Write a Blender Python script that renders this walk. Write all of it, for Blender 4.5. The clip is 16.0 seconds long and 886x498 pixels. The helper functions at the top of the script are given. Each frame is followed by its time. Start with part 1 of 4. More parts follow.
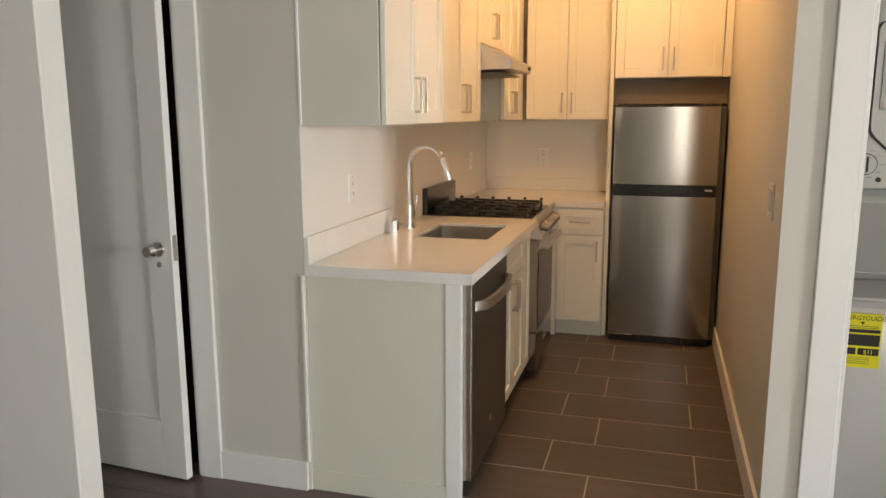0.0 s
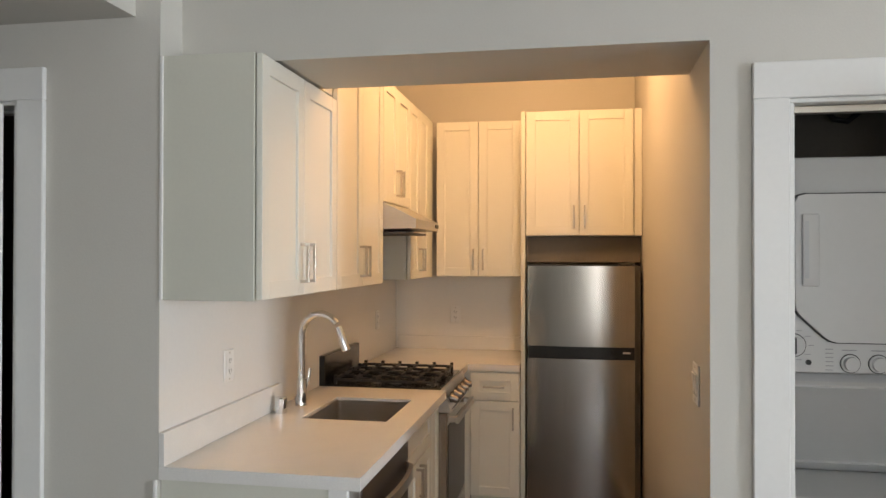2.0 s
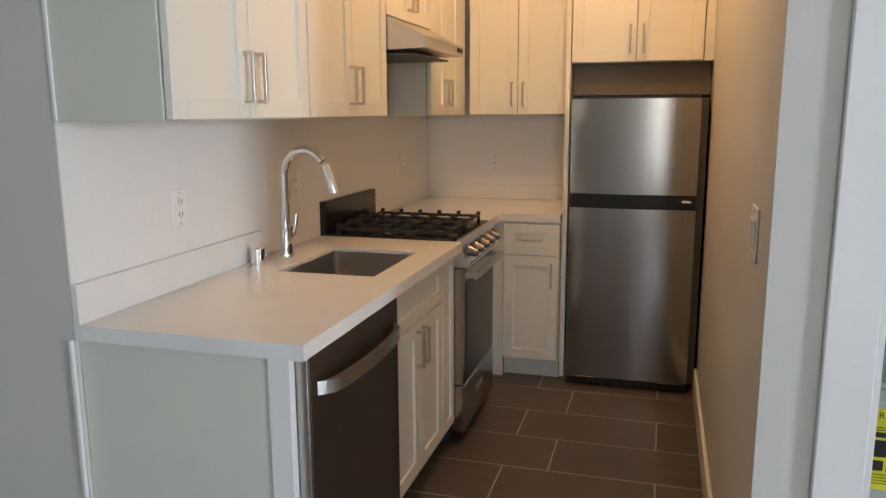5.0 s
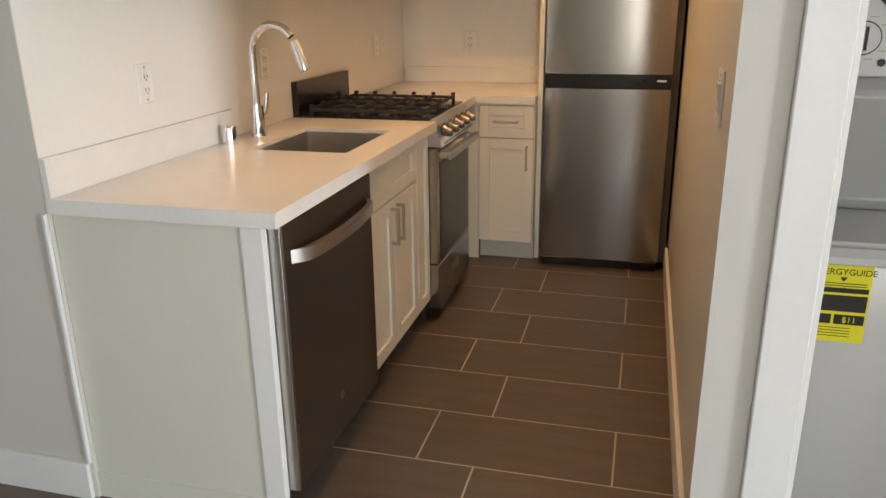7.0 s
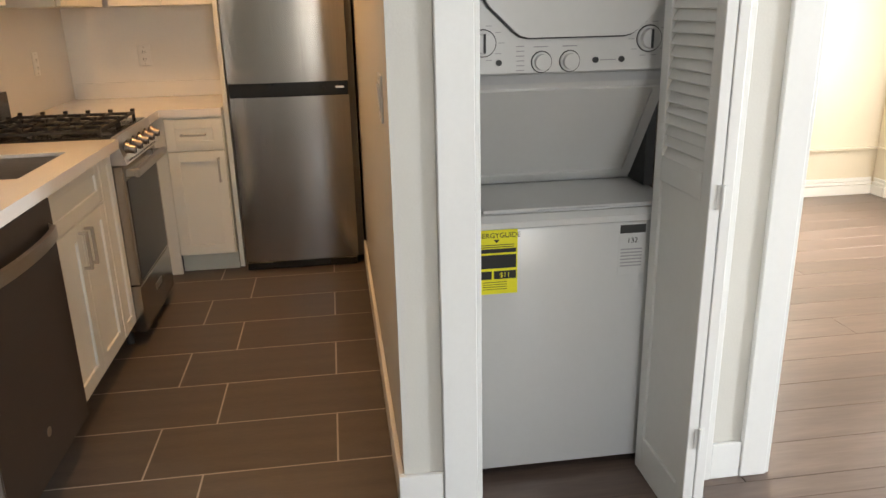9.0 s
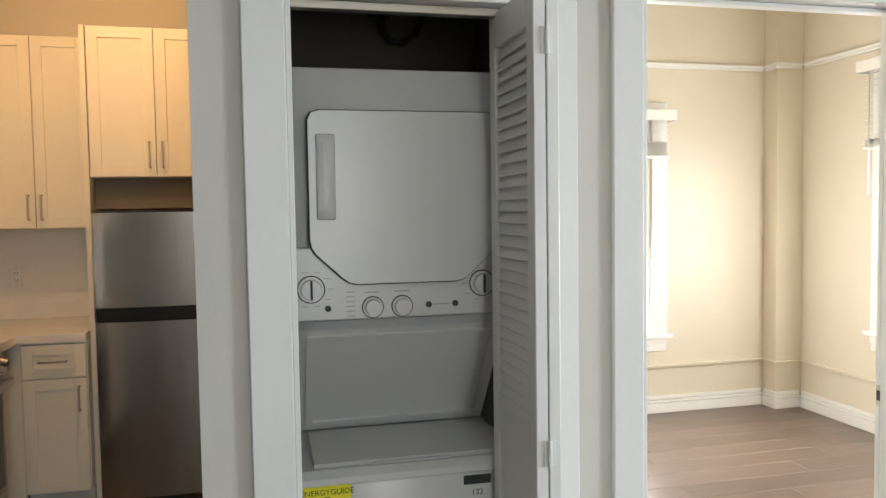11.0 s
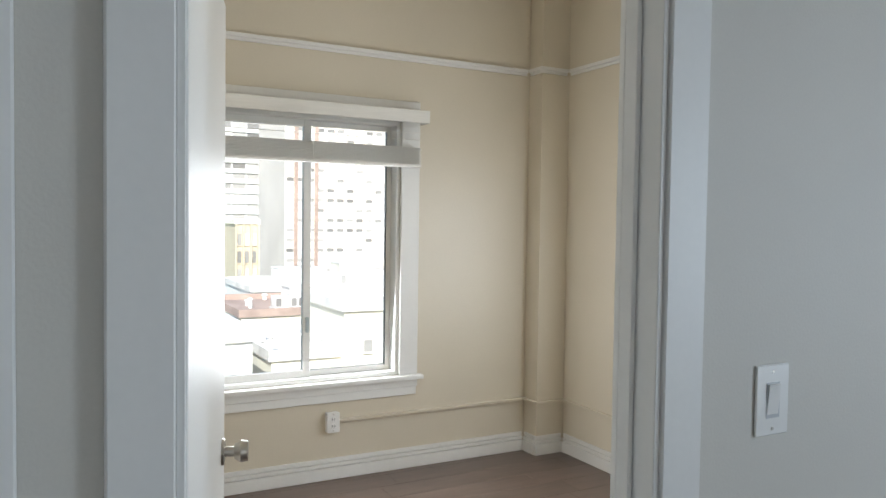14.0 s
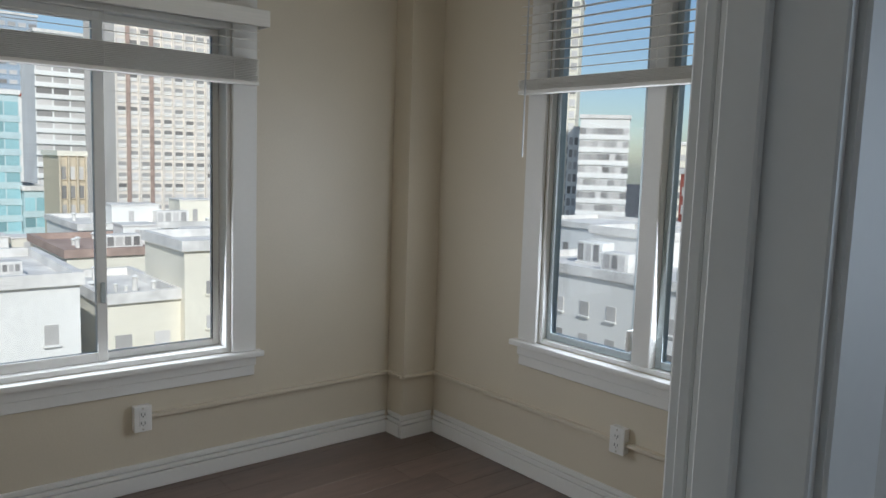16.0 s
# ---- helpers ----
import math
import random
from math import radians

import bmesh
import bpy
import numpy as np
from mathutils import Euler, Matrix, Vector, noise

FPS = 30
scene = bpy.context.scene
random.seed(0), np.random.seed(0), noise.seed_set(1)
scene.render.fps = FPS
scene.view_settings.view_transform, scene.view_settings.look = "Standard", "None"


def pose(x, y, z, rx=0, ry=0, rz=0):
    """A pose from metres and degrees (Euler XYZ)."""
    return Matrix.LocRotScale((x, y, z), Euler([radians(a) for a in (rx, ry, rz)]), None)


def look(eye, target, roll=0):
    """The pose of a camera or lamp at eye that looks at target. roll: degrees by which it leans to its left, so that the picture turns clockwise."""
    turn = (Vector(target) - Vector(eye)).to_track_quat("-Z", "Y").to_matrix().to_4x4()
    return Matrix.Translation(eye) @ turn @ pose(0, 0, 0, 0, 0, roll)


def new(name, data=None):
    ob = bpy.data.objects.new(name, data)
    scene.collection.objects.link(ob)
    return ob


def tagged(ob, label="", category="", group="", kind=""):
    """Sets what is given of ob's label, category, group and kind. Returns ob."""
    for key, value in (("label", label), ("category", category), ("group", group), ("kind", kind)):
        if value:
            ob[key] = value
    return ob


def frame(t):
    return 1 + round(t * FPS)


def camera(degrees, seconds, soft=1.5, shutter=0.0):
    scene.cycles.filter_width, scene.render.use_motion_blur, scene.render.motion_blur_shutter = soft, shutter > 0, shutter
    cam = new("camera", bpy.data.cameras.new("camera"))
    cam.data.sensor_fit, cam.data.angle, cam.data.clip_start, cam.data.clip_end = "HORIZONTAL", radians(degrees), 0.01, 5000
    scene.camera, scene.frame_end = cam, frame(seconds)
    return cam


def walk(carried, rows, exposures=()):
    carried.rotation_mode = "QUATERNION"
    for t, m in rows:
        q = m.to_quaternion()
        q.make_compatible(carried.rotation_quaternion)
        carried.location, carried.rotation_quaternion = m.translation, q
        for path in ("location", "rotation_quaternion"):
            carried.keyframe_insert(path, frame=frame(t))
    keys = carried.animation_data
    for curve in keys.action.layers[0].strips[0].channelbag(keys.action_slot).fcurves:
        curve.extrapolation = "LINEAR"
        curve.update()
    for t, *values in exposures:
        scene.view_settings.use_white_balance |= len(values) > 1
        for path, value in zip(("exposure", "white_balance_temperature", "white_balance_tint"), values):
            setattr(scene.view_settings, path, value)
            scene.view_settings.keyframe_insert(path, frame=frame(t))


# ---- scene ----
cam = camera(61.2, 16.0)
PATH = [
    (0, (1.268, -2.633, 1.463), (0.72, -0.742, 1.11), -0.2),
    (0.5, (1.224, -2.615, 1.489), (0.786, -0.683, 1.221), -0.4),
    (1, (1.219, -2.57, 1.522), (0.847, -0.614, 1.336), -0.3),
    (1.5, (1.237, -2.435, 1.543), (0.914, -0.463, 1.452), -0.3),
    (2, (1.283, -2.263, 1.566), (0.926, -0.296, 1.583), 0.1),
    (2.5, (1.302, -2.094, 1.565), (0.888, -0.138, 1.616), 0.2),
    (3, (1.259, -1.883, 1.553), (0.835, 0.071, 1.591), -0.7),
    (3.5, (1.27, -1.74, 1.536), (0.831, 0.21, 1.493), -1.3),
    (4, (1.33, -1.664, 1.502), (0.846, 0.271, 1.346), -1.0),
    (4.5, (1.413, -1.643, 1.473), (0.867, 0.262, 1.204), -0.3),
    (6.8, (1.464, -1.692, 1.371), (0.945, 0.143, 0.769), -0.1),
    (7, (1.475, -1.681, 1.38), (0.985, 0.154, 0.754), -0.7),
    (7.5, (1.463, -1.713, 1.385), (1.111, 0.14, 0.718), -1.2),
    (8, (1.474, -1.766, 1.392), (1.29, 0.104, 0.705), -1.6),
    (8.5, (1.493, -1.817, 1.379), (1.543, 0.067, 0.709), -1.8),
    (9, (1.528, -1.841, 1.393), (1.788, 0.044, 0.775), -1.3),
    (9.5, (1.593, -1.83, 1.428), (1.945, 0.073, 0.926), -0.6),
    (11.8, (1.927, -1.673, 1.513), (2.566, 0.222, 1.514), -1.3),
    (12, (1.961, -1.623, 1.515), (2.676, 0.244, 1.516), -1.5),
    (12.5, (2.106, -1.487, 1.504), (2.985, 0.309, 1.479), -1.4),
    (13, (2.293, -1.384, 1.506), (3.228, 0.384, 1.459), 0.1),
    (13.5, (2.467, -1.257, 1.505), (3.395, 0.513, 1.443), 0.9),
    (14, (2.616, -1.039, 1.509), (3.552, 0.726, 1.437), 0.8),
    (14.5, (2.742, -0.821, 1.508), (3.693, 0.936, 1.415), 1.1),
    (15, (2.901, -0.631, 1.484), (3.872, 1.113, 1.352), 2.1),
    (15.5, (2.954, -0.467, 1.469), (4.038, 1.204, 1.288), 2.3),
    (16, (3.045, -0.252, 1.508), (4.311, 1.281, 1.28), 1.9),
]
walk(cam, [(t, look(eye, target, roll)) for t, eye, target, roll in PATH],
     exposures=[(0, 2.1, 7900, 16), (1.5, 2.0, 7300, 15), (3, 1.85, 6600, 15), (4.5, 1.85, 6400, 14), (7, 2.3, 7300, 15), (9.5, 2.3, 7300, 15),
                (12, 1.25, 6700, 11), (13.3, 1.0, 6450, 11), (14.0, 0.6, 6250, 11), (14.5, 0.3, 6200, 11), (15.2, -0.2, 6050, 11), (16, -0.5, 5950, 11)])

# ---- world, sun, lamps ----
world = bpy.data.worlds.new("sky")
scene.world = world
world.use_nodes = True
wn = world.node_tree.nodes
sky = wn.new("ShaderNodeTexSky")
sky.sky_type = 'NISHITA'
sky.sun_disc = False
sky.sun_elevation = radians(36)
sky.sun_rotation = radians(204)
world.node_tree.links.new(sky.outputs[0], wn["Background"].inputs[0])
wn["Background"].inputs[1].default_value = 0.15

sun_data = bpy.data.lights.new("sun", 'SUN')
sun_data.energy = 5.0
sun_data.angle = radians(0.5)
sun_data.color = (1.0, 0.94, 0.85)
sun = new("sun", sun_data)
SUN_AZ, SUN_EL = radians(204), radians(36)
sun.matrix_world = look((0, 0, 0), (-math.sin(SUN_AZ) * math.cos(SUN_EL), -math.cos(SUN_AZ) * math.cos(SUN_EL), -math.sin(SUN_EL)))


def area_lamp(name, eye, target, w, h, watts, colour):
    d = bpy.data.lights.new(name, 'AREA')
    d.shape, d.size, d.size_y, d.energy, d.color = 'RECTANGLE', w, h, watts, colour
    ob = new(name, d)
    ob.matrix_world = look(eye, target)
    return ob


DAY = (0.73, 0.87, 1.0)
area_lamp("window_light_south", (2.35, -5.05, 1.5), (2.35, 0, 1.3), 0.7, 1.9, 10, DAY)
area_lamp("window_light_east", (7.72, -2.9, 1.5), (0, -0.9, 1.2), 1.1, 1.7, 62, DAY)
area_lamp("window_light_bedroom_north", (3.93, 3.083, 1.21), (3.93, 0, 0.9), 1.1, 1.2, 19, (0.95, 0.98, 1.0))
area_lamp("window_light_bedroom_east", (5.643, 1.55, 1.26), (0, 1.55, 0.8), 1.15, 1.1, 19, (0.92, 0.97, 1.0))
lamp_data = bpy.data.lights.new("kitchen_lamp_light", 'POINT')
lamp_data.shadow_soft_size, lamp_data.energy, lamp_data.color = 0.09, 9.5, (1.0, 0.60, 0.29)
kitchen_bulb = new("kitchen_lamp_light", lamp_data)
kitchen_bulb.matrix_world = pose(1.05, 1.35, 2.88)


# ---- materials ----
def mat(name, colour, rough=0.5, metal=0.0, grain=0.04, scale=40.0, bump=0.02, stain=0.05, stain_scale=1.6, stretch=(1, 1, 1), coat=0.0, per_object=0.0, space="Object"):
    """Principled surface: fine grain and broad stains in the colour, grain in the relief."""
    m = bpy.data.materials.new(name)
    m.use_nodes = True
    n, l = m.node_tree.nodes, m.node_tree.links
    b = n["Principled BSDF"]
    b.inputs["Metallic"].default_value = metal
    b.inputs["Coat Weight"].default_value = coat
    tc = n.new("ShaderNodeTexCoord")
    mp = n.new("ShaderNodeMapping")
    mp.inputs["Scale"].default_value = stretch
    l.new(tc.outputs[space], mp.inputs[0])
    fine = n.new("ShaderNodeTexNoise")
    fine.inputs["Scale"].default_value = scale
    fine.inputs["Detail"].default_value = 5
    broad = n.new("ShaderNodeTexNoise")
    broad.inputs["Scale"].default_value = stain_scale
    broad.inputs["Detail"].default_value = 3
    l.new(mp.outputs[0], fine.inputs["Vector"])
    l.new(mp.outputs[0], broad.inputs["Vector"])

    def shade(src, lo, hi, amount, value):
        mr = n.new("ShaderNodeMapRange")
        mr.inputs["From Min"].default_value, mr.inputs["From Max"].default_value = lo, hi
        mr.inputs["To Min"].default_value, mr.inputs["To Max"].default_value = 1 - amount, 1 + amount
        l.new(src, mr.inputs["Value"])
        mx = n.new("ShaderNodeVectorMath")
        mx.operation = 'SCALE'
        if isinstance(value, tuple):
            mx.inputs[0].default_value = value[:3]
        else:
            l.new(value, mx.inputs[0])
        l.new(mr.outputs[0], mx.inputs["Scale"])
        return mx.outputs[0]

    c = shade(fine.outputs["Fac"], 0.3, 0.7, grain, tuple(colour))
    c = shade(broad.outputs["Fac"], 0.3, 0.7, stain, c)
    if per_object:
        oi = n.new("ShaderNodeObjectInfo")
        c = shade(oi.outputs["Random"], 0, 1, per_object, c)
    l.new(c, b.inputs["Base Color"])
    rr = n.new("ShaderNodeMapRange")
    rr.inputs["To Min"].default_value, rr.inputs["To Max"].default_value = rough * 0.88, min(1, rough * 1.12)
    l.new(broad.outputs["Fac"], rr.inputs["Value"])
    l.new(rr.outputs[0], b.inputs["Roughness"])
    if bump:
        bp = n.new("ShaderNodeBump")
        bp.inputs["Strength"].default_value = bump
        bp.inputs["Distance"].default_value = 0.004
        l.new(fine.outputs["Fac"], bp.inputs["Height"])
        l.new(bp.outputs[0], b.inputs["Normal"])
    return m


M = {}
M["wall"] = mat("wall_paint", (0.63, 0.605, 0.55), 0.58, grain=0.015, scale=160, bump=0.12, stain=0.02)
M["bed_wall"] = mat("bedroom_wall_paint", (0.67, 0.603, 0.485), 0.4, grain=0.015, scale=120, bump=0.15, stain=0.025)
M["ceiling"] = mat("ceiling_paint", (0.76, 0.74, 0.69), 0.7, grain=0.02, scale=120, bump=0.1)
M["trim"] = mat("white_trim_paint", (0.80, 0.79, 0.76), 0.42, grain=0.01, scale=60, bump=0.05, stain=0.02)
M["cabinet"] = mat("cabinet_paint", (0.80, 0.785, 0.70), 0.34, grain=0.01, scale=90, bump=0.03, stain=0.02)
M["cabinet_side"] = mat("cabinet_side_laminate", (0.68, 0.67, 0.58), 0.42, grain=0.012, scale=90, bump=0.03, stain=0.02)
# Colour holds the shade of the gap above the refrigerator; toe kicks share it.
M["recess_shade"] = mat("shade_brown_board", (0.16, 0.14, 0.11), 0.6)
M["quartz"] = mat("white_quartz", (0.80, 0.78, 0.74), 0.13, grain=0.035, scale=260, bump=0.0, stain=0.025, stain_scale=6)
M["backsplash"] = mat("white_backsplash_board", (0.84, 0.82, 0.78), 0.25, grain=0.01, scale=60, bump=0.02, stain=0.015)
# Brush grain, strengthened into upright colour streaks that imitate reflections.
M["steel"] = mat("brushed_streaky_stainless", (0.44, 0.41, 0.375), 0.2, metal=1.0, grain=0.05, scale=7, bump=0.0, stain=0.012, stain_scale=0.6, stretch=(14, 14, 0.35))
M["steel_h"] = mat("brushed_stainless_level", (0.56, 0.53, 0.49), 0.3, metal=1.0, grain=0.05, scale=60, bump=0.03, stain=0.05, stretch=(0.4, 0.4, 12))
M["nickel"] = mat("brushed_nickel", (0.50, 0.46, 0.40), 0.34, metal=1.0, grain=0.03, scale=200, bump=0.02)
M["smoked_steel"] = mat("smoked_steel", (0.24, 0.21, 0.19), 0.3, metal=1.0, grain=0.02, bump=0.0)
M["chrome"] = mat("chrome", (0.78, 0.78, 0.78), 0.07, metal=1.0, grain=0.01, bump=0.0, stain=0.02)
M["slate"] = mat("dark_slate_metal", (0.062, 0.043, 0.031), 0.34, metal=0.55, grain=0.08, scale=60, bump=0.03, stretch=(0.6, 0.6, 9))
M["iron"] = mat("cast_iron", (0.018, 0.016, 0.015), 0.55, grain=0.2, scale=180, bump=0.25)
M["black"] = mat("black_enamel", (0.014, 0.013, 0.012), 0.18, grain=0.1, bump=0.0)
M["oven_glass"] = mat("dark_oven_glass", (0.010, 0.009, 0.008), 0.3, grain=0.1, bump=0.0)
M["rubber"] = mat("black_plastic", (0.02, 0.02, 0.02), 0.5, grain=0.1, bump=0.03)
M["fridge_side"] = mat("grey_textured_steel", (0.13, 0.12, 0.11), 0.5, grain=0.05, scale=220, bump=0.15)
M["tile"] = mat("dark_porcelain_tile", (0.092, 0.072, 0.058), 0.42, grain=0.10, scale=34, bump=0.08, stain=0.14, stain_scale=3.2, stretch=(0.5, 2.0, 1), per_object=0.07, space="Generated")
M["grout"] = mat("grey_grout", (0.42, 0.38, 0.33), 0.85, grain=0.1, scale=200, bump=0.2)
M["plank"] = mat("grey_brown_plank", (0.13, 0.09, 0.072), 0.3, grain=0.11, scale=11, bump=0.04, stain=0.16, stain_scale=2.4, stretch=(0.9, 9, 9), per_object=0.16)
M["subfloor"] = mat("dark_joint", (0.04, 0.032, 0.028), 0.8)
M["enamel"] = mat("white_enamel", (0.63, 0.63, 0.62), 0.24, grain=0.008, scale=60, bump=0.01, stain=0.015)
M["grey_plastic"] = mat("light_grey_plastic", (0.52, 0.53, 0.54), 0.4, grain=0.02, bump=0.02)
M["white_plastic"] = mat("white_plastic", (0.82, 0.81, 0.78), 0.3, grain=0.01, bump=0.0, stain=0.01)
M["blind"] = mat("white_faux_wood_blind", (0.78, 0.76, 0.71), 0.42, grain=0.03, scale=30, bump=0.05, stretch=(0.3, 4, 4))
M["yellow"] = mat("yellow_paper", (0.86, 0.80, 0.03), 0.6, grain=0.02, bump=0.02)
M["ink"] = mat("black_ink", (0.02, 0.02, 0.018), 0.6, grain=0.05, bump=0.0)
M["grey_ink"] = mat("grey_ink", (0.32, 0.32, 0.33), 0.6, grain=0.05, bump=0.0)
M["aluminium"] = mat("blue_grey_aluminium", (0.50, 0.56, 0.58), 0.36, metal=0.4, grain=0.03, bump=0.02)
# Wall paint darkened: the unlit look of both closets is put into the colour.
M["closet_shade"] = mat("closet_shade_paint", (0.20, 0.175, 0.14), 0.7, grain=0.03, scale=90, bump=0.1)
M["concrete"] = mat("pale_concrete", (0.84, 0.83, 0.80), 0.85, grain=0.06, scale=2, bump=0.0, stain=0.08, stain_scale=0.12)
M["stone_pink"] = mat("pale_pink_stone", (0.80, 0.73, 0.65), 0.85, grain=0.06, scale=2, bump=0.0, stain=0.07, stain_scale=0.1)
M["stone_cream"] = mat("cream_stucco", (0.82, 0.77, 0.65), 0.85, grain=0.05, scale=2, bump=0.0, stain=0.08, stain_scale=0.15)
M["stone_white"] = mat("white_stucco", (0.82, 0.80, 0.76), 0.85, grain=0.05, scale=2, bump=0.0, stain=0.07, stain_scale=0.15)
M["stone_tan"] = mat("tan_brick", (0.60, 0.51, 0.38), 0.85, grain=0.08, scale=3, bump=0.0, stain=0.08)
M["roof_red"] = mat("red_roof", (0.36, 0.10, 0.07), 0.8, grain=0.08, scale=2, bump=0.0)
M["roof_grey"] = mat("roof_membrane", (0.74, 0.71, 0.67), 0.9, grain=0.1, scale=1.5, bump=0.0, stain=0.15, stain_scale=0.3)
M["roof_brown"] = mat("roof_gravel_brown", (0.42, 0.31, 0.26), 0.9, grain=0.1, scale=1.5, bump=0.0, stain=0.15, stain_scale=0.3)
M["city_glass"] = mat("dark_office_glass", (0.44, 0.42, 0.40), 0.3, grain=0.05, bump=0.0, per_object=0.6)
M["city_blue"] = mat("blue_curtain_glass", (0.30, 0.49, 0.52), 0.12, grain=0.05, scale=1, bump=0.0, per_object=0.35)
M["city_dark"] = mat("slate_blue_facade", (0.40, 0.47, 0.55), 0.4, grain=0.05, scale=1, bump=0.0)
M["city_pale"] = mat("pale_aqua_metal", (0.52, 0.64, 0.65), 0.5, grain=0.04, scale=1, bump=0.0)
M["asphalt"] = mat("asphalt", (0.06, 0.06, 0.06), 0.9, grain=0.1, scale=3, bump=0.0)

glass = bpy.data.materials.new("window_glass")
glass.use_nodes = True
gn, gl = glass.node_tree.nodes, glass.node_tree.links
gt, gg, gm, gw = gn.new("ShaderNodeBsdfTransparent"), gn.new("ShaderNodeBsdfGlossy"), gn.new("ShaderNodeMixShader"), gn.new("ShaderNodeLayerWeight")
gt.inputs[0].default_value = (0.93, 0.96, 0.96, 1)
gg.inputs["Roughness"].default_value = 0.02
gw.inputs["Blend"].default_value = 0.15
gl.new(gw.outputs["Fresnel"], gm.inputs[0])
gl.new(gt.outputs[0], gm.inputs[1])
gl.new(gg.outputs[0], gm.inputs[2])
gl.new(gm.outputs[0], gn["Material Output"].inputs[0])
M["glass"] = glass


# ---- mesh helpers ----
def addbox(bm, a, b, bev=0.0):
    a, b = Vector(a), Vector(b)
    r = bmesh.ops.create_cube(bm, size=1.0, matrix=Matrix.LocRotScale((a + b) / 2, None, [abs(v) for v in (b - a)]))
    if bev:
        edges = list({e for v in r["verts"] for e in v.link_edges})
        bmesh.ops.bevel(bm, geom=edges, offset=bev, segments=2 if bev > 0.004 else 1, affect='EDGES', profile=0.5)
    return bm


def boxes(*specs, bev=0.0):
    bm = bmesh.new()
    for a, b in specs:
        addbox(bm, a, b, bev)
    return bm


def addcyl(bm, p, q, r, r2=None, seg=20):
    p, q = Vector(p), Vector(q)
    d = q - p
    m = Matrix.Translation((p + q) / 2) @ d.to_track_quat("Z", "Y").to_matrix().to_4x4()
    bmesh.ops.create_cone(bm, cap_ends=True, segments=seg, radius1=r, radius2=r if r2 is None else r2, depth=d.length, matrix=m)
    return bm


def cyl(*specs):
    bm = bmesh.new()
    for s in specs:
        addcyl(bm, *s)
    return bm


def tube(points, radius, seg=12):
    """A round tube along a line of points."""
    bm = bmesh.new()
    pts = [Vector(p) for p in points]
    rings = []
    for i, p in enumerate(pts):
        d = (pts[min(i + 1, len(pts) - 1)] - pts[max(i - 1, 0)]).normalized()
        side = d.cross(Vector((0.31, 0.93, 0.17))).normalized()
        up = d.cross(side)
        r = radius[i] if isinstance(radius, (list, tuple)) else radius
        rings.append([bm.verts.new(p + r * (math.cos(a) * side + math.sin(a) * up)) for a in [2 * math.pi * k / seg for k in range(seg)]])
    for u, w in zip(rings, rings[1:]):
        for k in range(seg):
            bm.faces.new((u[k], u[(k + 1) % seg], w[(k + 1) % seg], w[k]))
    bm.faces.new(rings[0])
    bm.faces.new(rings[-1])
    bmesh.ops.recalc_face_normals(bm, faces=bm.faces)
    return bm


def prism(outline, lo, hi, axis="y"):
    """An outline in the plane across an axis, drawn out along it."""
    def at(u, v, w):
        return {"y": (u, w, v), "x": (w, u, v), "z": (u, v, w)}[axis]
    bm = bmesh.new()
    a = [bm.verts.new(at(u, v, lo)) for u, v in outline]
    b = [bm.verts.new(at(u, v, hi)) for u, v in outline]
    bm.faces.new(a)
    bm.faces.new(b)
    for i in range(len(a)):
        j = (i + 1) % len(a)
        bm.faces.new((a[i], a[j], b[j], b[i]))
    bmesh.ops.recalc_face_normals(bm, faces=bm.faces)
    return bm


def mesh_of(name, bm, material, smooth=True):
    me = bpy.data.meshes.new(name)
    bm.to_mesh(me)
    bm.free()
    me.materials.append(material)
    if smooth:
        me.shade_smooth()
        me.set_sharp_from_angle(angle=radians(35))
    return me


def part(name, bm, material, parent=None, label=""):
    ob = new(name, mesh_of(name, bm, material))
    ob.parent = parent
    if label:
        ob["label"] = label
    return ob


def thing(name, label, category, m=None, group=""):
    ob = new(name)
    ob.empty_display_size = 0.1
    ob.matrix_basis = m or Matrix()
    return tagged(ob, label, category, group)


def solid(name, bm, material, label="", category="", kind=""):
    return tagged(part(name, bm, material), label, category, kind=kind)


def structure(name, bm, material, label="", category=""):
    return solid(name, bm, material, label or name.replace("_", " "), category or name.split("_")[0], "structure")


def lettering(text, size, m, material, parent, name="lettering"):
    cu = bpy.data.curves.new(name, 'FONT')
    cu.body, cu.size, cu.extrude, cu.align_x = text, size, 0.0004, 'CENTER'
    tmp = bpy.data.objects.new(name, cu)
    me = bpy.data.meshes.new_from_object(tmp)
    bpy.data.objects.remove(tmp)
    me.materials.append(material)
    ob = new(name, me)
    ob.parent = parent
    ob.matrix_basis = m
    return ob


# ---- structure ----
H = 3.1
PIER = -0.13
structure("wall_north", boxes(
    ((1.655, 0, 0), (1.867, 0.09, H)), ((1.867, 0, 2.011), (2.513, 0.09, H)), ((2.513, 0, 0), (2.765, 0.09, H)),
    ((2.765, 0, 2.066), (3.622, 0.09, H)), ((3.622, 0, 0), (7.85, 0.09, H))), M["wall"], "smooth warm grey painted wall with two doorways", "wall")
structure("wall_header", boxes(((0, 0, 2.19), (1.655, 0.42, H))), M["wall"], "deep painted header over the kitchen opening", "wall")
structure("wall_pier", boxes(((-0.492, PIER, 0), (-0.0, 0.0, H)), ((-1.3, PIER, 2.06), (-0.492, 0.0, H)), ((-3.2, PIER, 0), (-1.3, 0.0, H))), M["wall"], "warm grey painted wall beside the kitchen", "wall")
structure("wall_kitchen_west", boxes(((-0.12, 0.0, 0), (0, 3.06, H))), M["wall"], "painted kitchen wall", "wall")
structure("wall_kitchen_north", boxes(((0, 2.94, 0), (1.655, 3.06, H))), M["wall"], "painted kitchen end wall", "wall")
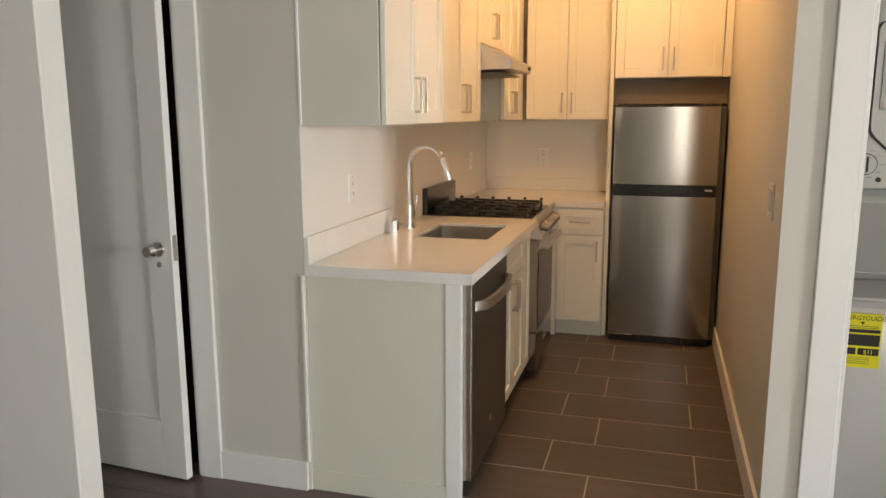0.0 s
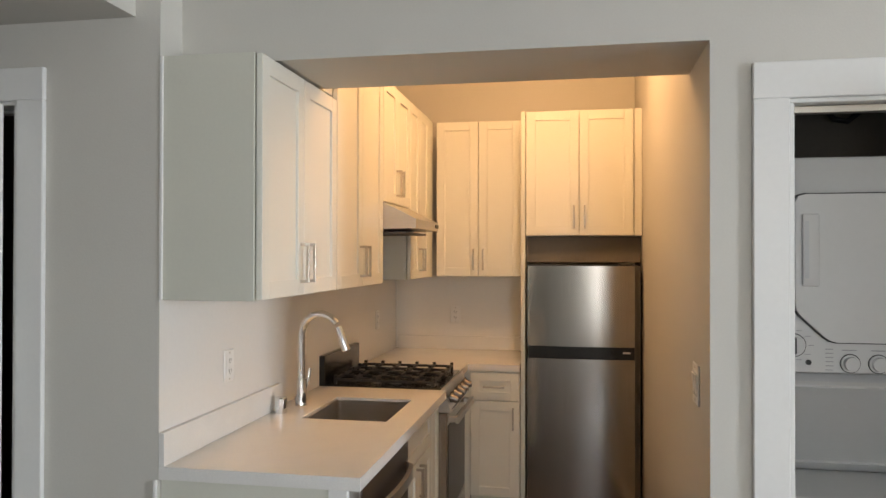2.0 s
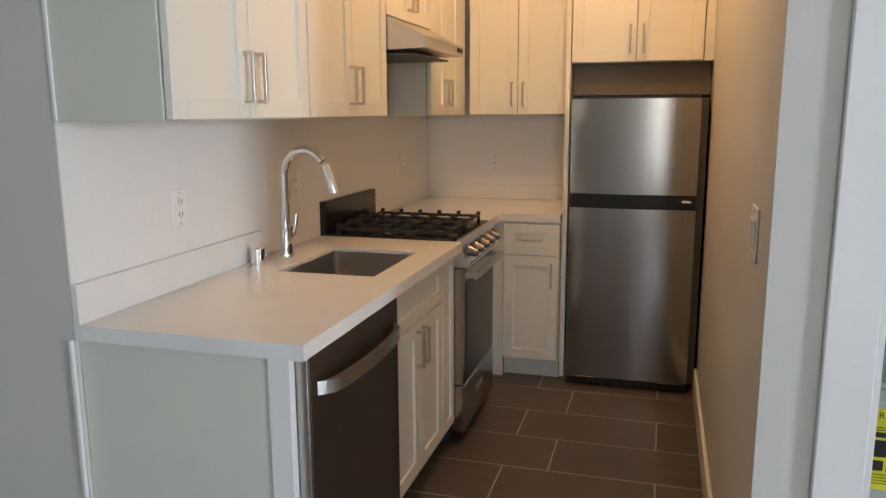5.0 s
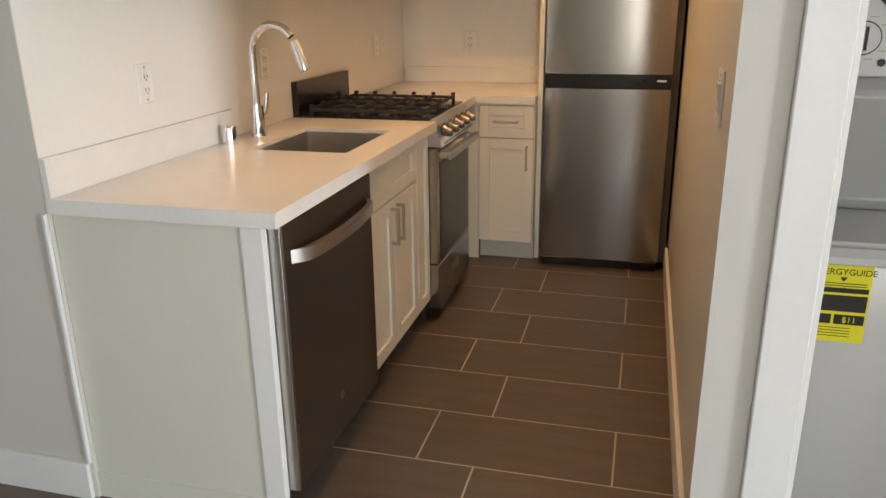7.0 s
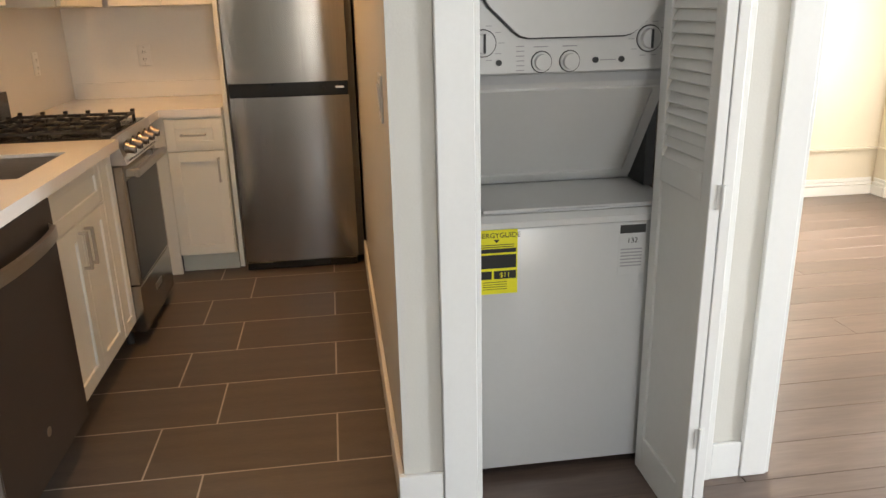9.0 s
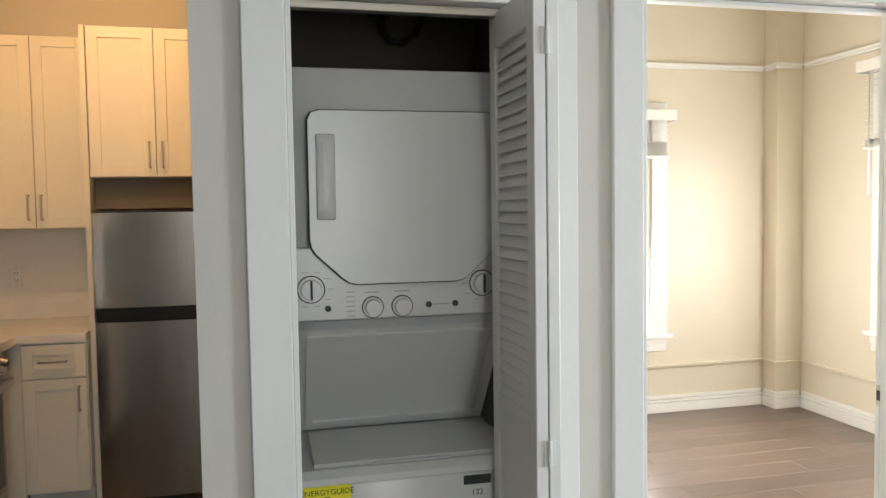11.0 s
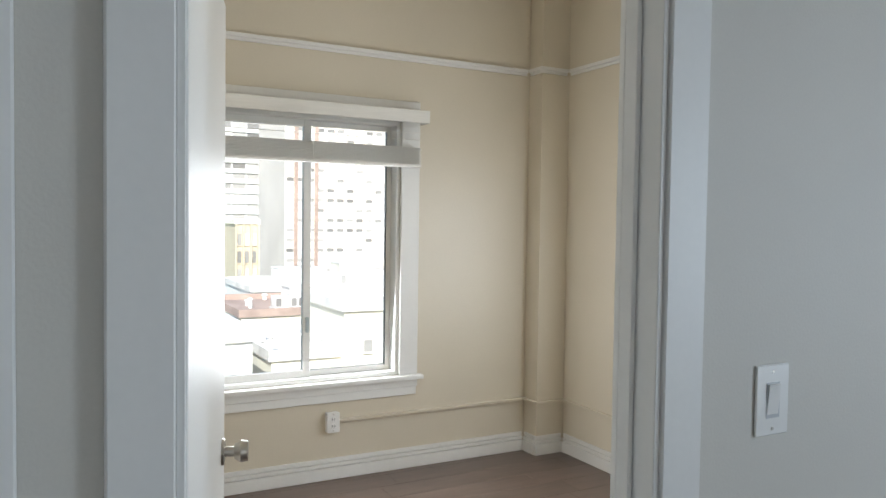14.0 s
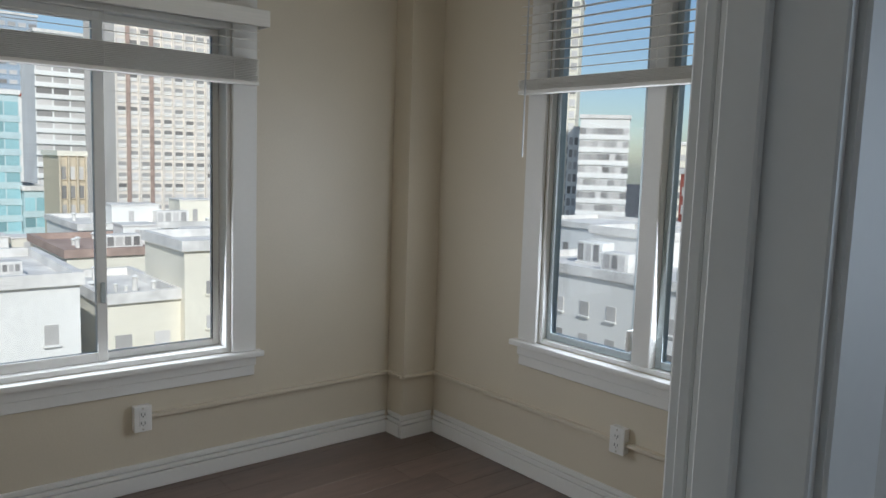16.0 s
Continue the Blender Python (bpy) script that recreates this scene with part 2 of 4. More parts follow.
structure("wall_kitchen_east", boxes(((1.655, 0.09, 0), (1.755, 3.06, H))), M["wall"], "smooth painted kitchen wall with a light switch", "wall")
structure("wall_closet", boxes(((1.755, 0.95, 0), (2.70, 1.05, H)), ((2.60, 0.09, 0), (2.70, 0.95, H))), M["closet_shade"], "laundry closet walls with their shade put into the paint colour", "wall")
structure("wall_bedroom_west", boxes(((2.702, 0.09, 0), (2.76, 3.09, H))), M["bed_wall"], "cream bedroom wall", "wall")
W1 = (3.344, 4.508, 0.5745, 2.111)
structure("wall_bedroom_north", boxes(
    ((2.702, 3.09, 0), (W1[0], 3.22, H)), ((W1[1], 3.09, 0), (5.765, 3.22, H)),
    ((W1[0], 3.09, 0), (W1[1], 3.22, W1[2])), ((W1[0], 3.09, W1[3]), (W1[1], 3.22, H))), M["bed_wall"], "cream painted bedroom wall with a window", "wall")
W2 = (0.929, 2.166, 0.666, 2.321)
structure("wall_bedroom_east", boxes(
    ((5.65, 0.0905, 0), (5.765, W2[0], H)), ((5.65, W2[1], 0), (5.765, 3.09, H)),
    ((5.65, W2[0], 0), (5.765, W2[1], W2[2])), ((5.65, W2[0], W2[3]), (5.765, W2[1], H))), M["bed_wall"], "cream painted bedroom wall with a casement window", "wall")
structure("wall_bedroom_south_lining", boxes(((3.6225, 0.09, 0), (5.65, 0.1035, H)), ((2.7605, 0.09, 2.066), (3.6225, 0.1035, H))), M["bed_wall"], "cream bedroom side of the wall", "wall")
structure("column_corner", boxes(((5.435, 2.945, 0), (5.65, 3.09, H))), M["bed_wall"], "square boxed-in corner column painted cream", "column")
structure("wall_south", boxes(
    ((-3.2, -5.2, 0), (2.0, -5.0, H)), ((2.7, -5.2, 0), (7.85, -5.0, H)), ((2.0, -5.2, 0), (2.7, -5.0, 0.5)), ((2.0, -5.2, 2.5), (2.7, -5.0, H))), M["wall"], "painted wall with a window opening", "wall")
structure("wall_east", boxes(
    ((7.65, -5.0, 0), (7.85, -3.5, H)), ((7.65, -2.3, 0), (7.85, 0, H)), ((7.65, -3.5, 0), (7.85, -2.3, 0.6)), ((7.65, -3.5, 2.4), (7.85, -2.3, H))), M["wall"], "painted wall with a window opening", "wall")
structure("wall_west", boxes(((-3.4, -5.2, 0), (-3.2, 0, H))), M["wall"], "plain painted wall", "wall")
structure("wall_hall", boxes(((-3.2, -0.85, 0), (-0.44, -0.75, H)), bev=0.004), M["trim"], "white end of a hallway wall", "wall")
structure("soffit_hall", boxes(((-3.2, -0.75, 2.312), (-0.085, PIER, H))), M["wall"], "lowered painted soffit over the hallway", "soffit")
structure("wall_hall_closet", boxes(((-1.5, 0.75, 0), (-0.12, 0.85, H)), ((-1.6, 0.0, 0), (-1.5, 0.85, H))), M["closet_shade"], "closet behind the ajar door with its shade put into the colour", "wall")
structure("ceiling_main", boxes(((-3.4, -5.2, H), (7.85, 0.12, H + 0.15))), M["ceiling"], "white ceiling", "ceiling")
structure("ceiling_kitchen", boxes(((-1.6, 0.12, H), (1.755, 3.06, H + 0.15))), M["ceiling"], "white kitchen ceiling", "ceiling")
structure("ceiling_bedroom", boxes(((1.755, 0.12, H), (5.85, 3.29, H + 0.15))), M["ceiling"], "white bedroom ceiling", "ceiling")
structure("floor", boxes(((-3.4, -5.2, -0.2), (5.765, 3.22, -0.012)), ((5.766, -5.2, -0.2), (7.85, 0.09, -0.012))), M["subfloor"], "dark floor base under planks and tiles", "floor")


def run_trim(name, a, b, proud, profile, material, label, category="trim"):
    """A moulding from a to b on the floor plan; profile rows: low, high, depth. proud: direction out of the wall."""
    a, b, n = Vector((*a, 0)), Vector((*b, 0)), Vector((*proud, 0))
    bm = bmesh.new()
    for lo, hi, d in profile:
        p, q = a + n * 0.001, b + n * d
        addbox(bm, (min(p.x, q.x), min(p.y, q.y), lo), (max(p.x, q.x), max(p.y, q.y), hi), 0.002)
    return structure(name, bm, material, label, category)


BASE = [(0.0, 0.070, 0.026), (0.069, 0.076, 0.007), (0.075, 0.094, 0.021), (0.0935, 0.1005, 0.004), (0.1, 0.122, 0.014)]
PLAIN = [(0.0, 0.12, 0.016)]
WHITE_BASE = "white painted stepped baseboard"
run_trim("baseboard_bedroom_north", (2.77, 3.09), (5.413, 3.09), (0, -1), BASE, M["trim"], WHITE_BASE, "baseboard")
run_trim("baseboard_column_side", (5.435, 3.068), (5.435, 2.945), (-1, 0), BASE, M["trim"], WHITE_BASE, "baseboard")
run_trim("baseboard_column_front", (5.413, 2.945), (5.628, 2.945), (0, -1), BASE, M["trim"], WHITE_BASE, "baseboard")
run_trim("baseboard_bedroom_east", (5.65, 0.14), (5.65, 2.923), (-1, 0), BASE, M["trim"], WHITE_BASE, "baseboard")
run_trim("baseboard_pier", (-0.395, PIER), (-0.012, PIER), (0, -1), PLAIN, M["trim"], "flat white baseboard", "baseboard")
run_trim("baseboard_kitchen", (1.655, 0.0), (1.655, 2.3), (-1, 0), PLAIN, M["trim"], "flat white baseboard", "baseboard")
run_trim("baseboard_kitchen_end", (1.639, 0.0), (1.766, 0.0), (0, -1), PLAIN, M["trim"], "flat white baseboard", "baseboard")
run_trim("baseboard_between_doors", (2.584, 0.0), (2.678, 0.0), (0, -1), PLAIN, M["trim"], "flat white baseboard", "baseboard")
run_trim("baseboard_main_east", (3.724, 0.0), (7.65, 0.0), (0, -1), PLAIN, M["trim"], "flat white baseboard", "baseboard")
RAIL = [(2.472, 2.488, 0.018), (2.488, 2.51, 0.030)]
run_trim("picture_rail_north", (2.77, 3.09), (5.405, 3.09), (0, -1), RAIL, M["trim"], "white picture rail moulding", "moulding")
run_trim("picture_rail_column_side", (5.435, 3.06), (5.435, 2.945), (-1, 0), RAIL, M["trim"], "white picture rail moulding", "moulding")
run_trim("picture_rail_column", (5.405, 2.945), (5.62, 2.945), (0, -1), RAIL, M["trim"], "white picture rail moulding", "moulding")
run_trim("picture_rail_east", (5.65, 0.14), (5.65, 2.915), (-1, 0), RAIL, M["trim"], "white picture rail moulding", "moulding")
RACE = [(0.332, 0.35, 0.027)]
run_trim("cable_raceway_north", (4.12, 3.09), (5.421, 3.09), (0, -1), RACE, M["bed_wall"], "thin painted cable raceway", "raceway")
run_trim("cable_raceway_column_side", (5.435, 3.076), (5.435, 2.945), (-1, 0), RACE, M["bed_wall"], "thin painted cable raceway", "raceway")
run_trim("cable_raceway_column", (5.421, 2.945), (5.636, 2.945), (0, -1), RACE, M["bed_wall"], "thin painted cable raceway", "raceway")
run_trim("cable_raceway_east", (5.65, 0.3), (5.65, 2.931), (-1, 0), RACE, M["bed_wall"], "thin painted cable raceway", "raceway")


def casing(name, x0, x1, top, y, wl, wr, label, depth=0.02, jamb=0.09, stop=0.05):
    """Flat casing on the room side and jamb lining of a doorway from x0 to x1."""
    t = thing(name, label, "door frame")
    t["kind"] = "structure"
    part("casing_side", boxes(((x0 - wl, y - depth, 0), (x0, y - 0.001, top)), bev=0.003), M["trim"], t)
    part("casing_side", boxes(((x1, y - depth, 0), (x1 + wr, y - 0.001, top)), bev=0.003), M["trim"], t)
    part("casing_head", boxes(((x0 - wl, y - depth, top), (x1 + wr, y - 0.001, top + 0.105)), bev=0.003), M["trim"], t)
    part("jamb", boxes(((x0 + 0.0005, y - 0.012, 0), (x0 + 0.014, y + jamb, top - 0.014)), bev=0.002), M["trim"], t)
    part("jamb", boxes(((x1 - 0.014, y - 0.012, 0), (x1 - 0.0005, y + jamb, top - 0.014)), bev=0.002), M["trim"], t)
    part("jamb_head", boxes(((x0 + 0.0005, y - 0.012, top - 0.0135), (x1 - 0.0005, y + jamb, top - 0.0005)), bev=0.002), M["trim"], t)
    if stop:
        s0, s1 = y + stop, y + stop + 0.035
        part("door_stop", boxes(((x0 + 0.0145, s0, 0), (x0 + 0.026, s1, top - 0.026)), ((x1 - 0.026, s0, 0), (x1 - 0.0145, s1, top - 0.026)), ((x0 + 0.0145, s0, top - 0.0255), (x1 - 0.0145, s1, top - 0.0145)), bev=0.002), M["trim"], t)
    return t


casing("door_frame_closet", 1.867, 2.513, 2.011, 0, 0.098, 0.07, "white painted flat casing round the laundry closet", stop=0)
bed_frame = casing("door_frame_bedroom", 2.765, 3.622, 2.066, 0, 0.085, 0.10, "white painted flat casing of the bedroom doorway", stop=0.043)
part("jamb_extension", boxes(((2.7655, 0.0905, 0), (2.779, 0.1035, 2.052)), bev=0.002), M["trim"], bed_frame)
part("jamb_extension", boxes(((3.608, 0.0905, 0), (3.6215, 0.1035, 2.052)), bev=0.002), M["trim"], bed_frame)
part("inner_casing_side", boxes(((3.617, 0.104, 0), (3.715, 0.12, 2.066)), bev=0.004), M["trim"], bed_frame)
part("inner_casing_head", boxes(((2.80, 0.104, 2.0665), (3.715, 0.12, 2.165)), bev=0.004), M["trim"], bed_frame)
casing("door_frame_hall", -1.3, -0.492, 2.06, PIER, 0.097, 0.097, "white painted flat casing of the hall closet door", stop=0.06)
strike = part("strike_plate", boxes(((3.604, 0.08, 0.885), (3.6075, 0.102, 0.945)), bev=0.001), M["nickel"], bed_frame, "brushed nickel strike plate")
part("strike_hole", boxes(((3.6025, 0.084, 0.9), (3.6038, 0.097, 0.93))), M["rubber"], strike)


# ---- doors ----
def knob(parent, m, name="door_knob"):
    bm = cyl(((0, 0, 0), (0, -0.006, 0), 0.033, 0.031), ((0, -0.006, 0), (0, -0.035, 0), 0.012), ((0, -0.030, 0), (0, -0.045, 0), 0.019, 0.027), ((0, -0.045, 0), (0, -0.062, 0), 0.027, 0.024))
    bmesh.ops.transform(bm, matrix=m, verts=bm.verts)
    return part(name, bm, M["nickel"], parent, "brushed nickel door knob")


# bedroom door: hinged on its west jamb, swung into the bedroom
bd = thing("door_bedroom", "white painted slab door swung open into the bedroom", "door", pose(2.785, 0.108, 0.008, 0, 0, 73.5))
bd["kind"] = "structure"
part("door_leaf", boxes(((0, 0, 0), (0.80, 0.036, 2.03)), bev=0.003), M["trim"], bd)
knob(bd, pose(0.74, 0, 0.93))
knob(bd, pose(0.74, 0.036, 0.93, 0, 0, 180))
part("latch_plate", boxes(((0.7995, 0.006, 0.90), (0.803, 0.030, 0.96))), M["nickel"], bd)
for hz in (0.22, 1.02, 1.835):
    part("hinge", cyl(((-0.006, -0.004, hz - 0.045), (-0.006, -0.004, hz + 0.045), 0.007)), M["nickel"], bd, "brushed nickel hinge")
    part("hinge_leaf", boxes(((-0.0025, 0.002, hz - 0.045), (-0.0003, 0.033, hz + 0.045))), M["nickel"], bd, "brushed nickel hinge leaf")
    jl = part("jamb_hinge_leaf", boxes(((2.7788, 0.07, hz - 0.042), (2.7812, 0.103, hz + 0.058)), bev=0.0008), M["nickel"], bed_frame, "brushed nickel hinge leaf")
    for sz in (-0.025, 0.008, 0.041):
        part("screw", cyl(((2.7811, 0.087, hz + sz), (2.7822, 0.087, hz + sz), 0.004)), M["rubber"], jl)

# hall closet door, standing ajar
hd = thing("door_hall_closet", "white one-panel door standing slightly ajar", "door", pose(-1.285, PIER - 0.025, 0.012, 0, 0, -4.5))
hd["kind"] = "structure"
part("stile", boxes(((0, 0, 0), (0.115, 0.036, 2.03)), bev=0.002), M["trim"], hd)
part("stile", boxes(((0.66, 0, 0), (0.775, 0.036, 2.03)), bev=0.002), M["trim"], hd)
part("rail", boxes(((0.1155, 0, 0), (0.6595, 0.036, 0.24)), bev=0.002), M["trim"], hd)
part("rail", boxes(((0.1155, 0, 1.91), (0.6595, 0.036, 2.03)), bev=0.002), M["trim"], hd)
part("panel", boxes(((0.1155, 0.012, 0.2405), (0.6595, 0.028, 1.9095))), M["trim"], hd)
gk = cyl(((0.715, 0, 0.945), (0.715, -0.006, 0.945), 0.03, 0.028), ((0.715, 0, 0.945), (0.715, -0.04, 0.945), 0.009), ((0.715, -0.035, 0.945), (0.715, -0.05, 0.945), 0.016, 0.029), ((0.715, -0.05, 0.945), (0.715, -0.068, 0.945), 0.029, 0.02))
part("door_knob", gk, M["chrome"], hd, "clear faceted knob with a chrome rose")
part("keyhole_cover", cyl(((0.715, 0, 0.885), (0.715, -0.004, 0.885), 0.011)), M["chrome"], hd)
part("latch_plate", boxes(((0.7745, 0.008, 0.90), (0.778, 0.028, 1.0)), bev=0.001), M["nickel"], hd)


# bifold closet door, folded open against the east jamb
def louver_leaf(parent, x, y0, y1, name):
    w = 0.045
    leaf = part(name, boxes(((x, y0, 0.012), (x + 0.028, y0 + w, 1.985)), ((x, y1 - w, 0.012), (x + 0.028, y1, 1.985)),
                            ((x, y0 + w + 0.0005, 0.012), (x + 0.028, y1 - w - 0.0005, 0.13)), ((x, y0 + w + 0.0005, 0.93), (x + 0.028, y1 - w - 0.0005, 1.0)), ((x, y0 + w + 0.0005, 1.9), (x + 0.028, y1 - w - 0.0005, 1.985)), bev=0.002), M["trim"], parent)
    part("panel", boxes(((x + 0.008, y0 + w + 0.0005, 0.1305), (x + 0.02, y1 - w - 0.0005, 0.9295))), M["trim"], leaf)
    bm = boxes(((-0.023, y0 + w + 0.001, -0.003), (0.023, y1 - w - 0.001, 0.003)), bev=0.0015)
    bmesh.ops.rotate(bm, verts=bm.verts, cent=(0, 0, 0), matrix=Matrix.Rotation(radians(-66), 3, 'Y'))
    me = mesh_of("slat", bm, M["trim"])
    z = 1.018
    while z < 1.89:
        s = new("slat", me)
        s.parent = leaf
        s.location = (x + 0.014, 0, z)
        z += 0.029
    return leaf


bf = thing("bifold_door", "white louvred bifold closet door folded open", "door")
bf["kind"] = "structure"
louver_leaf(bf, 2.385, -0.235, 0.085, "leaf")
louver_leaf(bf, 2.416, -0.235, 0.085, "leaf")
for hz in (0.3, 0.95, 1.86):
    part("hinge", boxes(((2.402, -0.2375, hz - 0.03), (2.428, -0.2355, hz + 0.03)), bev=0.0008), M["trim"], bf, "painted hinge plate")
    part("hinge_knuckle", cyl(((2.4145, -0.241, hz - 0.03), (2.4145, -0.241, hz + 0.03), 0.005)), M["trim"], bf)
solid("bifold_track", boxes(((1.882, 0.03, 1.975), (2.498, 0.06, 1.996)), bev=0.002), M["nickel"], "metal bifold track under the closet head", "door track")


# ---- kitchen cabinets ----
def shaker(parent, x0, x1, z0, z1, name="door", y=0.0, w=0.055, t=0.02):
    """A shaker front standing before the plane y: four rails and a sunk panel."""
    g = 0.002
    x0, x1, z0, z1 = x0 + g, x1 - g, z0 + g, z1 - g
    w = min(w, (x1 - x0) * 0.3, (z1 - z0) * 0.3)
    bm = boxes(((x0, y - t, z0), (x0 + w, y, z1)), ((x1 - w, y - t, z0), (x1, y, z1)), ((x0 + w, y - t, z0), (x1 - w, y, z0 + w)), ((x0 + w, y - t, z1 - w), (x1 - w, y, z1)), bev=0.0012)
    addbox(bm, (x0 + w - 0.002, y - t + 0.009, z0 + w - 0.002), (x1 - w + 0.002, y - 0.003, z1 - w + 0.002))
    return part(name, bm, M["cabinet"], parent)


def pull(parent, x, z, length=0.13, upright=True, y=-0.02):
    h = length / 2
    if upright:
        bm = boxes(((x - 0.005, y - 0.032, z - h), (x + 0.005, y - 0.022, z + h)), ((x - 0.005, y - 0.0225, z - h), (x + 0.005, y, z - h + 0.01)), ((x - 0.005, y - 0.0225, z + h - 0.01), (x + 0.005, y, z + h)), bev=0.001)
    else:
        bm = boxes(((x - h, y - 0.032, z - 0.005), (x + h, y - 0.022, z + 0.005)), ((x - h, y - 0.0225, z - 0.005), (x - h + 0.01, y, z + 0.005)), ((x + h - 0.01, y - 0.0225, z - 0.005), (x + h, y, z + 0.005)), bev=0.001)
    return part("handle", bm, M["nickel"], parent, "brushed nickel bar handle")


def wall_cabinet(name, label, m, w, depth, z0, z1, pulls_low=True, body="body"):
    c = thing(name, label, "kitchen cabinet", m, "wall cabinets")
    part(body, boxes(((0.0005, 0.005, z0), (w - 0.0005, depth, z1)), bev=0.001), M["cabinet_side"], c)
    d1 = shaker(c, 0.002, w / 2, z0 + 0.002, z1 - 0.002)
    d2 = shaker(c, w / 2, w - 0.002, z0 + 0.002, z1 - 0.002)
    pull(d1, w / 2 - 0.032, z0 + 0.114, 0.138)
    pull(d2, w / 2 + 0.032, z0 + 0.114, 0.138)
    return c


WHITE_UP = "white shaker wall cabinet with two closed doors"
UF = 0.317
U0 = 1.425
wall_cabinet("wall_cabinet", WHITE_UP + " at the kitchen opening", pose(UF, -0.128, 0, 0, 0, 90), 0.716, 0.315, U0, 2.185)
wall_cabinet("wall_cabinet", WHITE_UP + " over the sink", pose(UF, 0.59, 0, 0, 0, 90), 0.715, 0.315, U0, 2.448)
wall_cabinet("wall_cabinet", "short white shaker cabinet above the range hood", pose(UF, 1.307, 0, 0, 0, 90), 0.60, 0.315, 1.83, 2.448)
c3 = wall_cabinet("wall_cabinet", WHITE_UP + " in the corner", pose(UF, 1.909, 0, 0, 0, 90), 0.53, 0.315, U0, 2.448)
part("corner_filler", boxes(((0.531, -0.012, U0), (0.69, 0.3, 2.448)), bev=0.001), M["cabinet"], c3)
wall_cabinet("wall_cabinet", WHITE_UP + " on the end wall", pose(0.352, 2.625, 0, 0, 0, 0), 0.565, 0.313, U0, 2.448)
wall_cabinet("wall_cabinet", "white shaker cabinet with two doors over the refrigerator", pose(0.962, 2.35, 0, 0, 0, 0), 0.645, 0.588, 1.685, 2.448)
solid("cabinet_filler", boxes(((0.002, 0.424, 2.19), (0.30, 0.589, 2.446)), ((0.30, 0.424, 2.20), (0.317, 0.589, 2.446)), bev=0.001), M["cabinet"], "white filler board above the first wall cabinet", "cabinet filler")
solid("cabinet_filler", boxes(((1.608, 2.345, 1.685), (1.6535, 2.36, 2.448)), bev=0.001), M["cabinet"], "narrow white filler strip beside the top cabinet", "cabinet filler")
solid("side_panel", boxes(((0.935, 2.33, 0.0), (0.96, 2.938, 2.448)), bev=0.001), M["cabinet"], "tall white panel beside the refrigerator", "side panel")
# Board across the gap; its dark colour stands for the shade in there.
solid("recess_board", boxes(((0.965, 2.42, 1.525), (1.65, 2.432, 1.683))), M["recess_shade"], "board coloured as dark as the shaded gap above the refrigerator", "recess board")

# base cabinets along the west wall
BF = 0.592
sinkc = thing("sink_cabinet", "white shaker sink cabinet with a false drawer front", "kitchen cabinet", pose(BF, 0.552, 0, 0, 0, 90), "base cabinets")
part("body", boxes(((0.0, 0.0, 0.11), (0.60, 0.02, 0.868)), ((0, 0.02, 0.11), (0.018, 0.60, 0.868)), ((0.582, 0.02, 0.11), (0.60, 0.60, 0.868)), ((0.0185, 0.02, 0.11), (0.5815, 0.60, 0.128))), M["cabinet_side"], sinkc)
shaker(sinkc, 0.002, 0.598, 0.70, 0.866, "drawer_front")
sd1 = shaker(sinkc, 0.002, 0.30, 0.112, 0.697)
sd2 = shaker(sinkc, 0.30, 0.598, 0.112, 0.697)
pull(sd1, 0.268, 0.60, 0.14)
pull(sd2, 0.332, 0.60, 0.14)
part("toe_kick", boxes(((0, 0.07, 0), (0.60, 0.085, 0.1095))), M["recess_shade"], sinkc)
fillc = thing("filler_cabinet", "narrow white shaker pull-out beside the range", "kitchen cabinet", pose(BF, 1.153, 0, 0, 0, 90), "base cabinets")
part("body", boxes(((0.0, 0.0, 0.11), (0.175, 0.60, 0.868))), M["cabinet_side"], fillc)
shaker(fillc, 0.002, 0.173, 0.112, 0.866, w=0.045)
part("toe_kick", boxes(((0, 0.07, 0), (0.175, 0.085, 0.1095))), M["recess_shade"], fillc)
endp = thing("end_panel", "pale cabinet end panel under the counter", "cabinet panel")
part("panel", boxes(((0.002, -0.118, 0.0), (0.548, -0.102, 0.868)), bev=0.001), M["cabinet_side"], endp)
part("stile", boxes(((0.5485, -0.124, 0.012), (0.607, -0.098, 0.868)), bev=0.0015), M["trim"], endp)
part("base_strip", boxes(((0.002, -0.123, 0.0), (0.548, -0.1185, 0.085)), bev=0.001), M["cabinet_side"], endp)
solid("scribe_moulding", boxes(((-0.013, -0.142, 0.12), (-0.001, -0.1305, 0.87)), bev=0.002), M["trim"], "thin white scribe moulding beside the counter", "moulding")

solid("scribe_moulding", boxes(((0.0005, -0.1345, U0), (0.012, -0.1283, 2.186)), bev=0.002), M["trim"], "thin white scribe moulding beside the wall cabinet", "moulding")

# cabinet on the end wall
bc = thing("base_cabinet", "white shaker base cabinet with a drawer and a door", "kitchen cabinet", pose(0.69, 2.262, 0, 0, 0, 0), "base cabinets")
part("body", boxes(((-0.06, 0.0, 0.11), (0.243, 0.66, 0.868))), M["cabinet_side"], bc)
dr = shaker(bc, -0.055, 0.24, 0.69, 0.86, "drawer")
dd = shaker(bc, -0.055, 0.24, 0.112, 0.687)
pull(dr, 0.09, 0.775, 0.13, False)
pull(dd, 0.205, 0.585, 0.13)
part("toe_kick", boxes(((-0.06, 0.05, 0), (0.243, 0.065, 0.1095))), M["cabinet_side"], bc)
part("corner_stile", boxes(((-0.15, -0.002, 0.0), (-0.0605, 0.02, 0.868))), M["cabinet"], bc)

